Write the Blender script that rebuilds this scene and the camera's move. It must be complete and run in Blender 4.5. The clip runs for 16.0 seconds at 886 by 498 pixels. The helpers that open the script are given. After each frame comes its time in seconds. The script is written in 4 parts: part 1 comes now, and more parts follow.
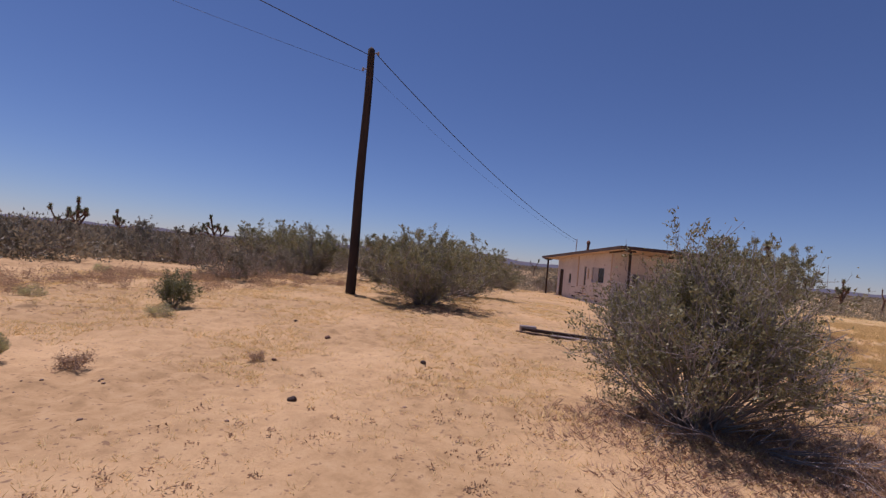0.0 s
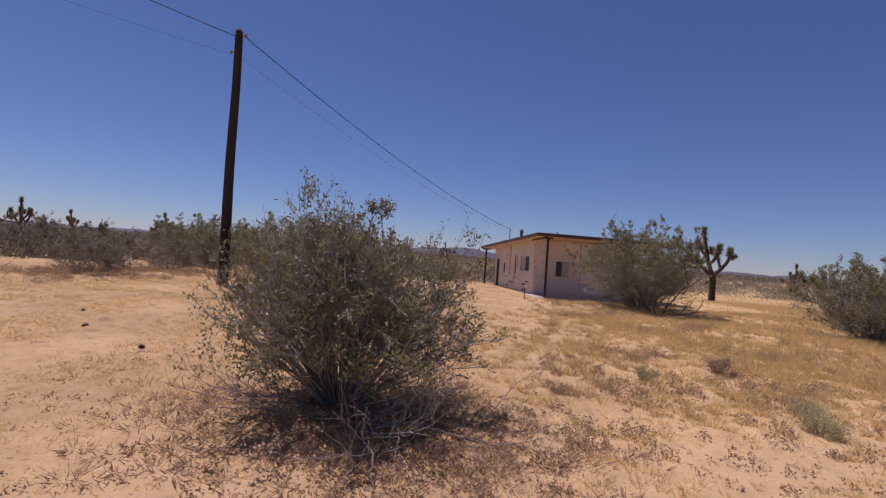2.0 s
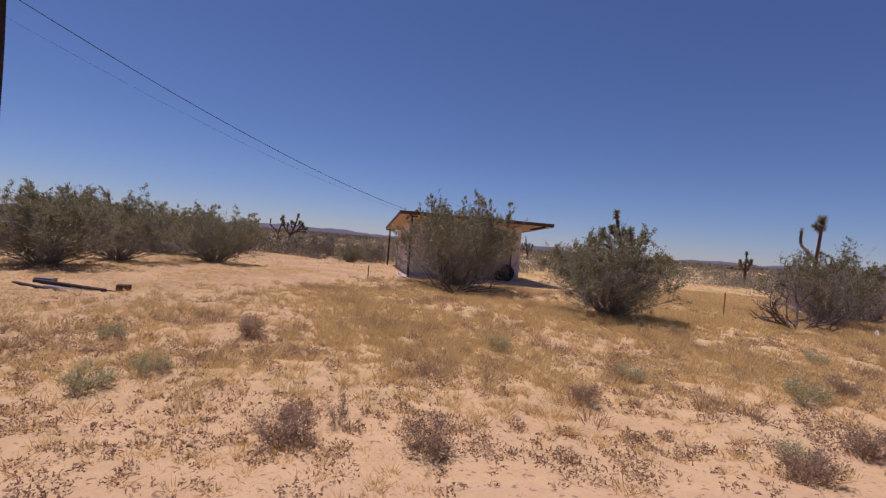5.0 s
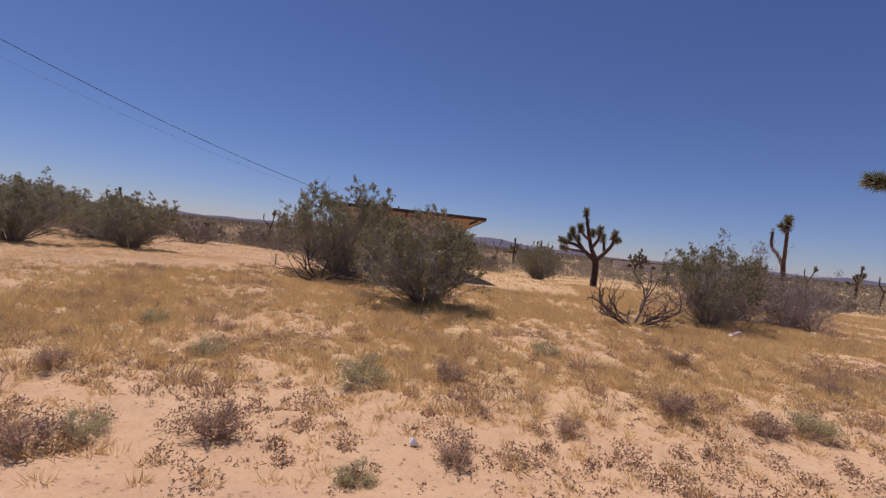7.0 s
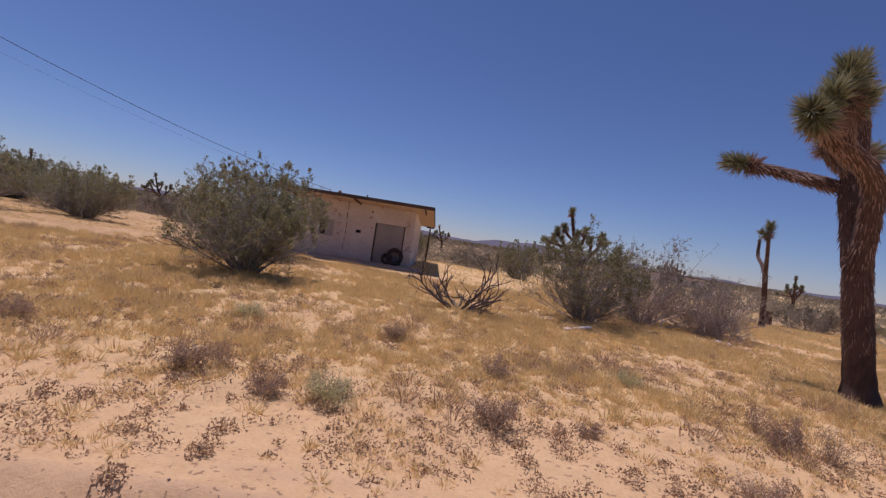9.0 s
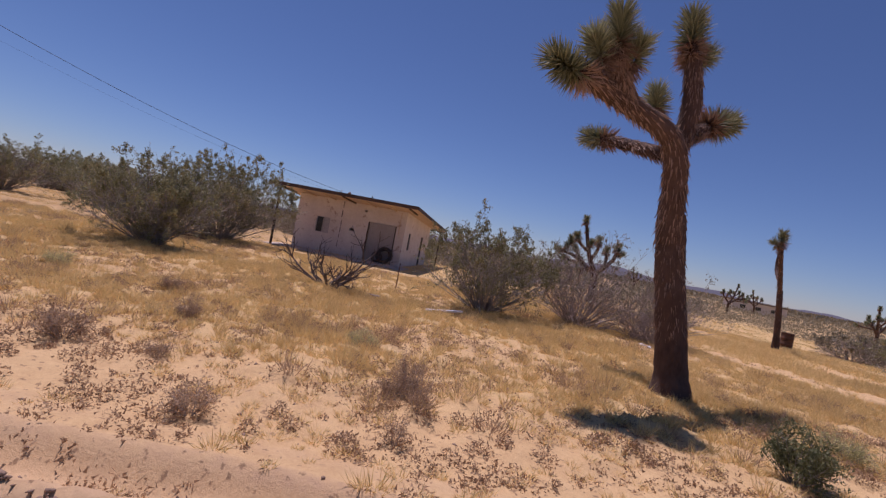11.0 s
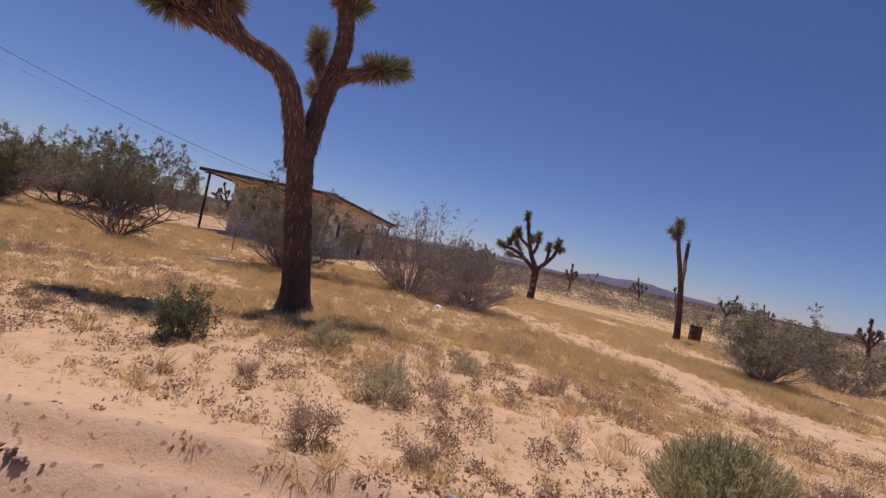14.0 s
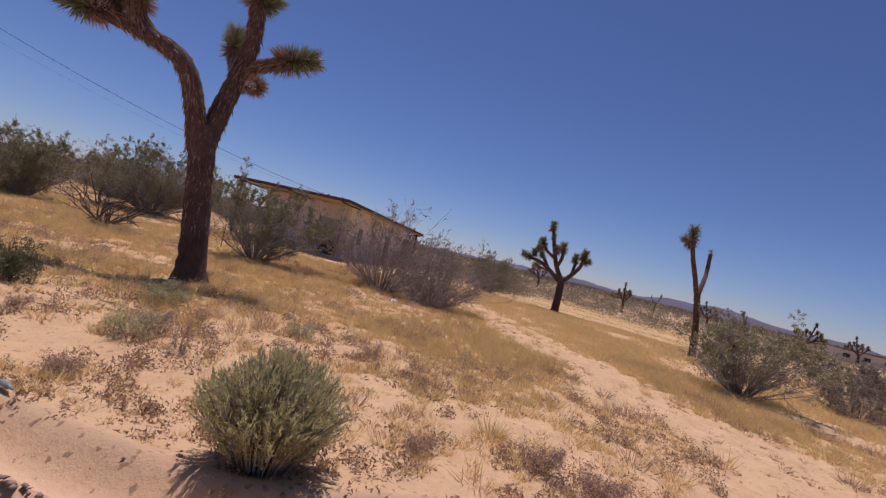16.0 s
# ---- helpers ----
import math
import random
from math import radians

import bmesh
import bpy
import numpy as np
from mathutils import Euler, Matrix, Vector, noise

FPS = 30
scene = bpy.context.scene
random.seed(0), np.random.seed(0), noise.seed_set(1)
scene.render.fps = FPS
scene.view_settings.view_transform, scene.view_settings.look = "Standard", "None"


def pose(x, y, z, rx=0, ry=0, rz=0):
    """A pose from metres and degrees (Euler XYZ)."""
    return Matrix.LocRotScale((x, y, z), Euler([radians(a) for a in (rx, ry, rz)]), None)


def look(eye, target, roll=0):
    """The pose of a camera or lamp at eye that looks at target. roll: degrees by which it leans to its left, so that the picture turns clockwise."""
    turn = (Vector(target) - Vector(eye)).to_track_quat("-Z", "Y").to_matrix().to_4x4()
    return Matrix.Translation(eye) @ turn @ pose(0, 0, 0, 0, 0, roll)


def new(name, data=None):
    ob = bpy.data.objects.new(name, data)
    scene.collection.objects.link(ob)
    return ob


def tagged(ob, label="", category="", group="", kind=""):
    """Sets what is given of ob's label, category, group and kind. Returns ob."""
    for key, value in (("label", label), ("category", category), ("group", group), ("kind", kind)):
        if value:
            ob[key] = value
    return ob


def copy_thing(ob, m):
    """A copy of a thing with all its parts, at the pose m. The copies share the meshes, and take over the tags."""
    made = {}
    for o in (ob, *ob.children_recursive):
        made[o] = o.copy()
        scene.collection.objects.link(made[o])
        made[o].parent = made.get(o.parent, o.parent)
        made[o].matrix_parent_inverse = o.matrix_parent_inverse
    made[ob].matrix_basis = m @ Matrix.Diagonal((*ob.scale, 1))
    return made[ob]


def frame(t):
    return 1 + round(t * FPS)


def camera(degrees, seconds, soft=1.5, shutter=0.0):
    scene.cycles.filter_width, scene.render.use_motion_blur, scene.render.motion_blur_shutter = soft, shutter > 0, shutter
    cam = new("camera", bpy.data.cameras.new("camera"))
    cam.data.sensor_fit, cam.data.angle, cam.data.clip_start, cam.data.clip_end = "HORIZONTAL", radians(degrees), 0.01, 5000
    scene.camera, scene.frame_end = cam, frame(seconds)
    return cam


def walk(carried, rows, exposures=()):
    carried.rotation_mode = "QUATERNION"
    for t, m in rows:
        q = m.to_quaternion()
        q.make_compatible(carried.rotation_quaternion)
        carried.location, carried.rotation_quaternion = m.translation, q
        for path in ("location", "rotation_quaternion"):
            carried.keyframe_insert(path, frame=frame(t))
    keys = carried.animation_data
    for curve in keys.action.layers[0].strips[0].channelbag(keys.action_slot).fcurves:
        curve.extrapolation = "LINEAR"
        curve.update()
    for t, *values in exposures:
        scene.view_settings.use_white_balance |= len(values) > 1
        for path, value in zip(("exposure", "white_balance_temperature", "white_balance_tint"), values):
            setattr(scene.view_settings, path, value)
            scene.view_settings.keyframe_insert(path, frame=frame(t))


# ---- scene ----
cam = camera(88.0, 16.0, soft=1.3)
PATH = [
    (0.0, pose(17.908, -13.776, 1.600, 91.20, -5.31, 11.22)),
    (0.5, pose(18.756, -13.530, 1.609, 90.15, -5.67, 10.10)),
    (1.0, pose(19.658, -13.262, 1.600, 90.61, -5.76, 10.87)),
    (1.5, pose(20.576, -12.993, 1.593, 90.31, -5.15, 10.91)),
    (2.0, pose(21.498, -12.743, 1.598, 90.79, -4.05, 9.32)),
    (2.5, pose(22.403, -12.511, 1.580, 90.36, -3.10, 8.38)),
    (3.0, pose(23.466, -12.320, 1.587, 89.80, -3.23, 7.49)),
    (3.5, pose(24.612, -12.015, 1.552, 89.52, -3.89, 6.68)),
    (4.0, pose(25.807, -11.759, 1.586, 89.24, -4.30, 6.74)),
    (6.5, pose(32.723, -9.842, 1.674, 89.30, -5.20, 12.24)),
    (7.0, pose(34.066, -9.416, 1.666, 89.13, -5.85, 12.87)),
    (7.5, pose(35.395, -8.932, 1.685, 88.78, -7.22, 13.50)),
    (8.0, pose(36.701, -8.453, 1.701, 88.76, -8.48, 14.41)),
    (10.5, pose(42.392, -5.996, 1.535, 88.79, -9.45, 26.28)),
    (11.0, pose(43.440, -5.588, 1.589, 89.17, -11.07, 27.51)),
    (11.5, pose(44.486, -5.144, 1.587, 90.00, -12.58, 28.07)),
    (12.0, pose(45.490, -4.642, 1.538, 90.44, -11.52, 28.56)),
    (12.5, pose(46.530, -4.229, 1.542, 90.31, -9.99, 29.05)),
    (13.0, pose(47.458, -3.795, 1.512, 90.23, -9.94, 29.67)),
    (13.5, pose(48.290, -3.360, 1.501, 90.08, -10.83, 30.00)),
    (14.0, pose(49.185, -3.013, 1.482, 90.01, -12.28, 30.67)),
    (14.5, pose(49.967, -2.637, 1.480, 89.88, -13.34, 30.91)),
    (15.0, pose(50.650, -2.246, 1.486, 89.70, -13.77, 31.64)),
    (15.5, pose(51.256, -1.833, 1.520, 89.44, -14.66, 35.59)),
    (16.0, pose(51.767, -1.342, 1.543, 90.37, -13.59, 38.86)),
]
walk(cam, PATH, ((0.0, -0.42, 5850, 34), (16.0, -0.42, 5850, 34)))

# ---- world and sun ----
SUN_AZ, SUN_EL = math.atan2(0.85, -1.3), radians(70)
world = bpy.data.worlds.new("desert_sky")
scene.world = world
world.use_nodes = True
wn = world.node_tree.nodes
sky = wn.new("ShaderNodeTexSky")
sky.sky_type, sky.sun_disc = "NISHITA", False
sky.sun_elevation, sky.sun_rotation = SUN_EL, math.pi / 2 - SUN_AZ
sky.altitude, sky.air_density, sky.dust_density, sky.ozone_density = 900, 1.0, 0.05, 7.0
wn["Background"].inputs["Strength"].default_value = 0.08
world.node_tree.links.new(sky.outputs[0], wn["Background"].inputs[0])
sun = new("sun", bpy.data.lights.new("sun", "SUN"))
sun.data.energy, sun.data.angle, sun.data.color = 5.0, radians(0.55), (1.0, 0.95, 0.87)
sun.matrix_world = look((math.cos(SUN_AZ) * 60, math.sin(SUN_AZ) * 60, 60 * math.tan(SUN_EL)), (0, 0, 0))

# ---- materials ----
def nodes_of(name, rough=0.9):
    m = bpy.data.materials.new(name)
    m.use_nodes = True
    n, l = m.node_tree.nodes, m.node_tree.links
    b = n["Principled BSDF"]
    b.inputs["Roughness"].default_value = rough
    b.inputs["Specular IOR Level"].default_value = 0.25
    return m, n, l, b


def ramp(n, l, source, stops):
    r = n.new("ShaderNodeValToRGB")
    while len(r.color_ramp.elements) < len(stops):
        r.color_ramp.elements.new(0.5)
    for e, (p, c) in zip(r.color_ramp.elements, stops):
        e.position, e.color = p, (*c, 1)
    l.new(source, r.inputs[0])
    return r.outputs[0]


def noise_of(n, l, scale, detail=4, rough=0.6, stretch=None, coord="Object"):
    t = n.new("ShaderNodeTexCoord")
    x = n.new("ShaderNodeTexNoise")
    x.inputs["Scale"].default_value, x.inputs["Detail"].default_value, x.inputs["Roughness"].default_value = scale, detail, rough
    src = t.outputs[coord]
    if stretch:
        mp = n.new("ShaderNodeMapping")
        mp.inputs["Scale"].default_value = stretch
        l.new(src, mp.inputs[0])
        src = mp.outputs[0]
    l.new(src, x.inputs["Vector"])
    return x.outputs["Fac"]


def mix(n, l, fac, a, b, mode="MIX"):
    m = n.new("ShaderNodeMix")
    m.data_type, m.blend_type = "RGBA", mode
    for socket, v in ((m.inputs[0], fac), (m.inputs[6], a), (m.inputs[7], b)):
        if hasattr(v, "links"):
            l.new(v, socket)
        elif isinstance(v, tuple):
            socket.default_value = (*v, 1)
        else:
            socket.default_value = v
    return m.outputs[2]


def bump(n, l, b, height, strength, dist=0.01):
    k = n.new("ShaderNodeBump")
    k.inputs["Strength"].default_value, k.inputs["Distance"].default_value = strength, dist
    l.new(height, k.inputs["Height"])
    l.new(k.outputs[0], b.inputs["Normal"])


def surface(name, dark, light, scale=8, rough=0.85, coarse=0.0, stretch=None, strength=0.4, dist=0.01, spots=None, metal=0.0):
    """Two-scale mottled surface with fine relief; spots: (colour, noise scale, threshold) for stains."""
    m, n, l, b = nodes_of(name, rough)
    fine = noise_of(n, l, scale, 6, 0.65, stretch)
    c = ramp(n, l, fine, [(0.3, dark), (0.7, light)])
    if coarse:
        big = noise_of(n, l, coarse, 3)
        c = mix(n, l, 0.55, c, ramp(n, l, big, [(0.3, dark), (0.7, light)]))
    if spots:
        s = noise_of(n, l, spots[1], 5, 0.7)
        c = mix(n, l, ramp(n, l, s, [(spots[2], (0, 0, 0)), (spots[2] + 0.07, (1, 1, 1))]), c, spots[0])
    l.new(c, b.inputs["Base Color"])
    b.inputs["Metallic"].default_value = metal
    bump(n, l, b, fine, strength, dist)
    return m


def leafy(name, dark, light, rough=0.6, translucent=0.25):
    """Leaves and blades: colour by leaf and by plant, a little light passing through."""
    m, n, l, b = nodes_of(name, rough)
    g = n.new("ShaderNodeNewGeometry")
    c = ramp(n, l, g.outputs["Random Per Island"], [(0.0, dark), (1.0, light)])
    o = n.new("ShaderNodeObjectInfo")
    c = mix(n, l, 0.35, c, ramp(n, l, o.outputs["Random"], [(0.0, dark), (1.0, light)]))
    l.new(c, b.inputs["Base Color"])
    t = n.new("ShaderNodeBsdfTranslucent")
    l.new(c, t.inputs["Color"])
    s = n.new("ShaderNodeMixShader")
    s.inputs[0].default_value = translucent
    l.new(b.outputs[0], s.inputs[1])
    l.new(t.outputs[0], s.inputs[2])
    l.new(s.outputs[0], n["Material Output"].inputs["Surface"])
    return m


def sand_material():
    m, n, l, b = nodes_of("desert_sand", 0.95)
    b.inputs["Specular IOR Level"].default_value = 0.1
    grain = noise_of(n, l, 34, 6, 0.75)
    patch = noise_of(n, l, 0.55, 5, 0.6)
    mid = noise_of(n, l, 4.5, 5, 0.7)
    c = ramp(n, l, patch, [(0.3, (0.56, 0.345, 0.165)), (0.5, (0.63, 0.405, 0.195)), (0.72, (0.68, 0.47, 0.24))])
    c = mix(n, l, 0.58, c, ramp(n, l, mid, [(0.3, (0.47, 0.285, 0.135)), (0.55, (0.64, 0.42, 0.205)), (0.8, (0.73, 0.51, 0.27))]))
    c = mix(n, l, 0.35, c, ramp(n, l, grain, [(0.32, (0.382, 0.220, 0.108)), (0.5, (0.594, 0.385, 0.189)), (0.75, (0.721, 0.517, 0.279))]))
    zone = n.new("ShaderNodeAttribute")
    zone.attribute_name = "litter"
    sep = n.new("ShaderNodeSeparateColor")
    l.new(zone.outputs["Color"], sep.inputs[0])
    straw = ramp(n, l, mid, [(0.25, (0.40, 0.26, 0.10)), (0.5, (0.60, 0.42, 0.175)), (0.75, (0.71, 0.525, 0.26))])
    k = n.new("ShaderNodeMath")
    k.operation = "MULTIPLY"
    l.new(sep.outputs[0], k.inputs[0])
    l.new(ramp(n, l, noise_of(n, l, 2.6, 6, 0.75), [(0.35, (0.1, 0.1, 0.1)), (0.6, (1, 1, 1))]), k.inputs[1])
    c = mix(n, l, k.outputs[0], c, straw)
    packed = ramp(n, l, mid, [(0.25, (0.29, 0.178, 0.08)), (0.5, (0.46, 0.29, 0.135)), (0.78, (0.56, 0.375, 0.19))])
    c = mix(n, l, sep.outputs[1], c, packed)
    track = n.new("ShaderNodeMath")
    track.operation = "MULTIPLY"
    l.new(sep.outputs[2], track.inputs[0])
    l.new(ramp(n, l, noise_of(n, l, 7, 5, 0.7), [(0.35, (0.4, 0.4, 0.4)), (0.6, (1, 1, 1))]), track.inputs[1])
    c = mix(n, l, track.outputs[0], c, (0.53, 0.34, 0.195))
    smooth = ramp(n, l, noise_of(n, l, 1.6, 4, 0.6), [(0.3, (0.62, 0.42, 0.25)), (0.7, (0.72, 0.505, 0.32))])
    c = mix(n, l, zone.outputs["Alpha"], c, smooth)
    # twig crumbs and droppings lying about
    crumbs = noise_of(n, l, 17, 3, 0.5)
    c = mix(n, l, ramp(n, l, crumbs, [(0.62, (0, 0, 0)), (0.68, (0.75, 0.75, 0.75))]), c, (0.22, 0.13, 0.075))
    l.new(c, b.inputs["Base Color"])
    h = n.new("ShaderNodeMath")
    h.operation = "ADD"
    l.new(mid, h.inputs[0])
    l.new(grain, h.inputs[1])
    bump(n, l, b, h.outputs[0], 0.5, 0.028)
    return m


SAND = sand_material()
PLASTER = surface("weathered_white_plaster", (0.56, 0.475, 0.415), (0.75, 0.67, 0.60), 9, 0.9, 0.8, None, 0.25, 0.006, ((0.42, 0.30, 0.24), 1.7, 0.60))
PLASTER_INNER = surface("inner_plaster", (0.4, 0.36, 0.33), (0.5, 0.45, 0.41), 6)
SOFFIT = surface("tan_soffit_boards", (0.50, 0.36, 0.24), (0.64, 0.48, 0.34), 5, 0.8, 1.0, (1, 9, 1))
FASCIA = surface("dark_brown_fascia", (0.055, 0.035, 0.028), (0.13, 0.085, 0.065), 12, 0.8, 1.5, (1, 1, 6), 0.4, 0.006, ((0.3, 0.22, 0.17), 3.0, 0.62))
ROOFING = surface("rolled_roofing", (0.30, 0.27, 0.24), (0.46, 0.42, 0.38), 20, 0.95, 0.9)
DARKWOOD = surface("old_dark_timber", (0.03, 0.02, 0.016), (0.085, 0.055, 0.042), 10, 0.9, 1.2, (5, 5, 0.5), 0.6, 0.01)
POLEWOOD = surface("creosoted_pole_wood", (0.022, 0.015, 0.014), (0.07, 0.045, 0.036), 9, 0.85, 0.8, (6, 6, 0.35), 0.7, 0.012, ((0.16, 0.10, 0.07), 1.4, 0.64))
GREYWOOD = surface("sun_bleached_wood", (0.16, 0.12, 0.10), (0.40, 0.33, 0.28), 14, 0.9, 2.0, (1, 6, 6), 0.5, 0.008)
STEM = surface("grey_creosote_stem", (0.17, 0.14, 0.122), (0.44, 0.385, 0.34), 18, 0.85, 2.0)
DEADSTEM = surface("bleached_dead_branch", (0.22, 0.165, 0.14), (0.46, 0.375, 0.33), 16, 0.9, 2.0)
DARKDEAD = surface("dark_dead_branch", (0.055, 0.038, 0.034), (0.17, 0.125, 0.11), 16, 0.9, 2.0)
LEAF = leafy("creosote_leaf", (0.135, 0.122, 0.052), (0.43, 0.39, 0.195), 0.55, 0.3)
LEAF_DRY = leafy("dusty_creosote_leaf", (0.17, 0.145, 0.09), (0.36, 0.31, 0.205))
SAGE = leafy("sage_leaf", (0.33, 0.30, 0.12), (0.68, 0.61, 0.30), 0.7, 0.4)
GREENLEAF = leafy("dark_green_leaf", (0.12, 0.125, 0.05), (0.26, 0.255, 0.12))
GRASS = leafy("dry_golden_grass", (0.58, 0.405, 0.145), (0.93, 0.72, 0.35), 0.7, 0.35)
# litter brown, its dark tone also standing in for shade beneath bushes
LITTER_SHADE = leafy("leaf_litter_and_shade", (0.22, 0.125, 0.08), (0.52, 0.345, 0.225), 0.9, 0.32)
WEED = leafy("brown_dry_weed", (0.22, 0.13, 0.07), (0.62, 0.43, 0.26), 0.8, 0.4)
YUCCA = leafy("joshua_leaf", (0.14, 0.145, 0.07), (0.42, 0.42, 0.25), 0.65, 0.12)
YUCCA_DRY = leafy("dead_joshua_leaf", (0.19, 0.115, 0.075), (0.44, 0.30, 0.215), 0.75, 0.1)
BARK = surface("joshua_bark", (0.05, 0.029, 0.022), (0.15, 0.092, 0.068), 16, 0.95, 2.2, (1, 1, 0.35), 0.9, 0.03)
CABLE = surface("black_cable", (0.02, 0.02, 0.022), (0.04, 0.04, 0.045), 20, 0.6)
GLASS = surface("dusty_dark_glass", (0.02, 0.02, 0.022), (0.06, 0.055, 0.05), 4, 0.25)
FRAME = surface("aluminium_window_frame", (0.33, 0.29, 0.27), (0.5, 0.45, 0.42), 10, 0.5, 0, None, 0.2, 0.003)
DOORPAINT = surface("faded_grey_door_paint", (0.31, 0.27, 0.245), (0.45, 0.40, 0.37), 7, 0.75, 0.9, (6, 6, 0.6))
RUST = surface("rusty_steel", (0.075, 0.038, 0.026), (0.2, 0.1, 0.06), 9, 0.8, 1.5, None, 0.5, 0.006, ((0.05, 0.03, 0.025), 4, 0.55))
RUBBER = surface("old_tyre_rubber", (0.035, 0.026, 0.022), (0.10, 0.07, 0.056), 14, 0.85)
CONCRETE = surface("dusty_concrete", (0.42, 0.33, 0.26), (0.56, 0.45, 0.36), 10, 0.9, 1.2)
WHITEPIPE = surface("white_plastic", (0.6, 0.57, 0.54), (0.76, 0.73, 0.7), 8, 0.5)
SAGE_GLASS = surface("dusty_green_plastic", (0.16, 0.19, 0.15), (0.26, 0.29, 0.24), 12, 0.4)
STONE = surface("small_desert_stone", (0.17, 0.105, 0.072), (0.44, 0.30, 0.21), 9, 0.9, 2)
MOUNTAIN = surface("hazy_far_hills", (0.085, 0.08, 0.10), (0.13, 0.12, 0.135), 0.01, 1.0, 0.003, None, 0.0)
TANWALL = surface("far_tan_wall", (0.5, 0.45, 0.41), (0.62, 0.57, 0.53), 2, 0.9)

# ---- mesh helpers ----
def raw(name, verts, faces, mat, smooth=False):
    me = bpy.data.meshes.new(name)
    if isinstance(verts, np.ndarray):
        me.vertices.add(len(verts))
        me.vertices.foreach_set("co", np.ascontiguousarray(verts, np.float32).ravel())
        k = faces.shape[1]
        me.loops.add(faces.size)
        me.polygons.add(len(faces))
        me.loops.foreach_set("vertex_index", np.ascontiguousarray(faces, np.int32).ravel())
        me.polygons.foreach_set("loop_start", np.arange(0, faces.size, k, dtype=np.int32))
        me.update(calc_edges=True)
    else:
        me.from_pydata([tuple(v) for v in verts], [], faces)
    if smooth:
        me.polygons.foreach_set("use_smooth", [True] * len(me.polygons))
    me.materials.append(mat)
    return me


def part(name, mesh, parent=None, label="", m=None):
    ob = new(name, mesh)
    if parent:
        ob.parent = parent
    if m:
        ob.matrix_basis = m
    if label:
        ob["label"] = label
    return ob


def thing(name, label, category, m=None, group="", kind=""):
    ob = new(name)
    if m:
        ob.matrix_basis = m
    return tagged(ob, label, category, group, kind)


def solid(name, mat, boxes, bevel=0.006):
    """One mesh of bevelled boxes; each box is (x0, y0, z0, x1, y1, z1)."""
    bm = bmesh.new()
    for x0, y0, z0, x1, y1, z1 in boxes:
        r = bmesh.ops.create_cube(bm, size=1, matrix=Matrix.Translation(((x0 + x1) / 2, (y0 + y1) / 2, (z0 + z1) / 2)) @ Matrix.Diagonal((abs(x1 - x0), abs(y1 - y0), abs(z1 - z0), 1)))
    if bevel:
        bmesh.ops.bevel(bm, geom=bm.edges[:], offset=bevel, segments=1, affect="EDGES")
    me = bpy.data.meshes.new(name)
    bm.to_mesh(me)
    bm.free()
    me.materials.append(mat)
    return me


class Tubes:
    """Tapered tubes gathered into one mesh."""
    def __init__(self):
        self.v, self.f, self.n = [], [], 0

    def add(self, pts, radii, sides=6, bumpy=0.0, rng=None):
        pts = np.asarray(pts, float)
        d = np.gradient(pts, axis=0)
        d /= np.linalg.norm(d, axis=1)[:, None] + 1e-9
        ref = np.array([0.31, 0.17, 0.93]) if abs(d[0][2]) < 0.8 else np.array([0.95, 0.2, 0.1])
        u = np.cross(d, ref)
        u /= np.linalg.norm(u, axis=1)[:, None] + 1e-9
        w = np.cross(d, u)
        a = np.arange(sides) * 2 * np.pi / sides
        r = np.asarray(radii, float)[:, None] * np.ones((1, sides))
        if bumpy:
            r = r * (1 + bumpy * rng.uniform(-1, 1, r.shape))
        ring = pts[:, None] + r[..., None] * (np.cos(a)[None, :, None] * u[:, None] + np.sin(a)[None, :, None] * w[:, None])
        k = len(pts)
        self.v.append(ring.reshape(-1, 3))
        i = np.arange(k - 1)[:, None] * sides
        j = np.arange(sides)[None]
        j2 = (j + 1) % sides
        q = np.stack([i + j, i + j2, i + sides + j2, i + sides + j], -1).reshape(-1, 4) + self.n
        self.f.append(q)
        if sides == 3:                           # thin twigs stay open at the end
            self.n += k * sides
            return
        tip = np.concatenate([pts[-1:] + d[-1:] * r[-1, 0]])
        self.v.append(tip)
        last = (k - 1) * sides
        t = np.stack([last + np.arange(sides), last + (np.arange(sides) + 1) % sides, np.full(sides, k * sides), np.full(sides, k * sides)], -1) + self.n
        self.f.append(t[:, [0, 1, 2, 2]])
        self.n += k * sides + 1

    def mesh(self, name, mat, smooth=True):
        v, f = np.concatenate(self.v), np.concatenate(self.f)
        tri = f[:, 2] == f[:, 3]
        faces = [tuple(q) for q in f[~tri]] + [tuple(q[:3]) for q in f[tri]]
        return raw(name, v.tolist(), faces, mat, smooth)


def blades(base, direc, length, width, rng):
    """Tapered leaf blades: base (n,3), direction (n,3), length and width (n)."""
    n = len(base)
    rnd = rng.normal(size=(n, 3))
    s = np.cross(direc, rnd)
    s /= np.linalg.norm(s, axis=1)[:, None] + 1e-9
    L, W = np.asarray(length).reshape(-1, 1), np.asarray(width).reshape(-1, 1)
    tip = base + direc * L
    v = np.stack([base - s * W * 0.6, base + s * W * 0.6, tip], 1).reshape(-1, 3)
    return v, np.arange(3 * n).reshape(n, 3)


def unit(v):
    return v / (np.linalg.norm(v, axis=-1, keepdims=True) + 1e-9)


# ---- ground form ----
WAY = np.array([(m.translation.x, m.translation.y) for t, m in PATH])
WAY = np.concatenate([[WAY[0] + (WAY[0] - WAY[1]) * 60], WAY, [WAY[-1] + np.array([28.0, 34.0])], [WAY[-1] + np.array([60.0, 90.0])]])


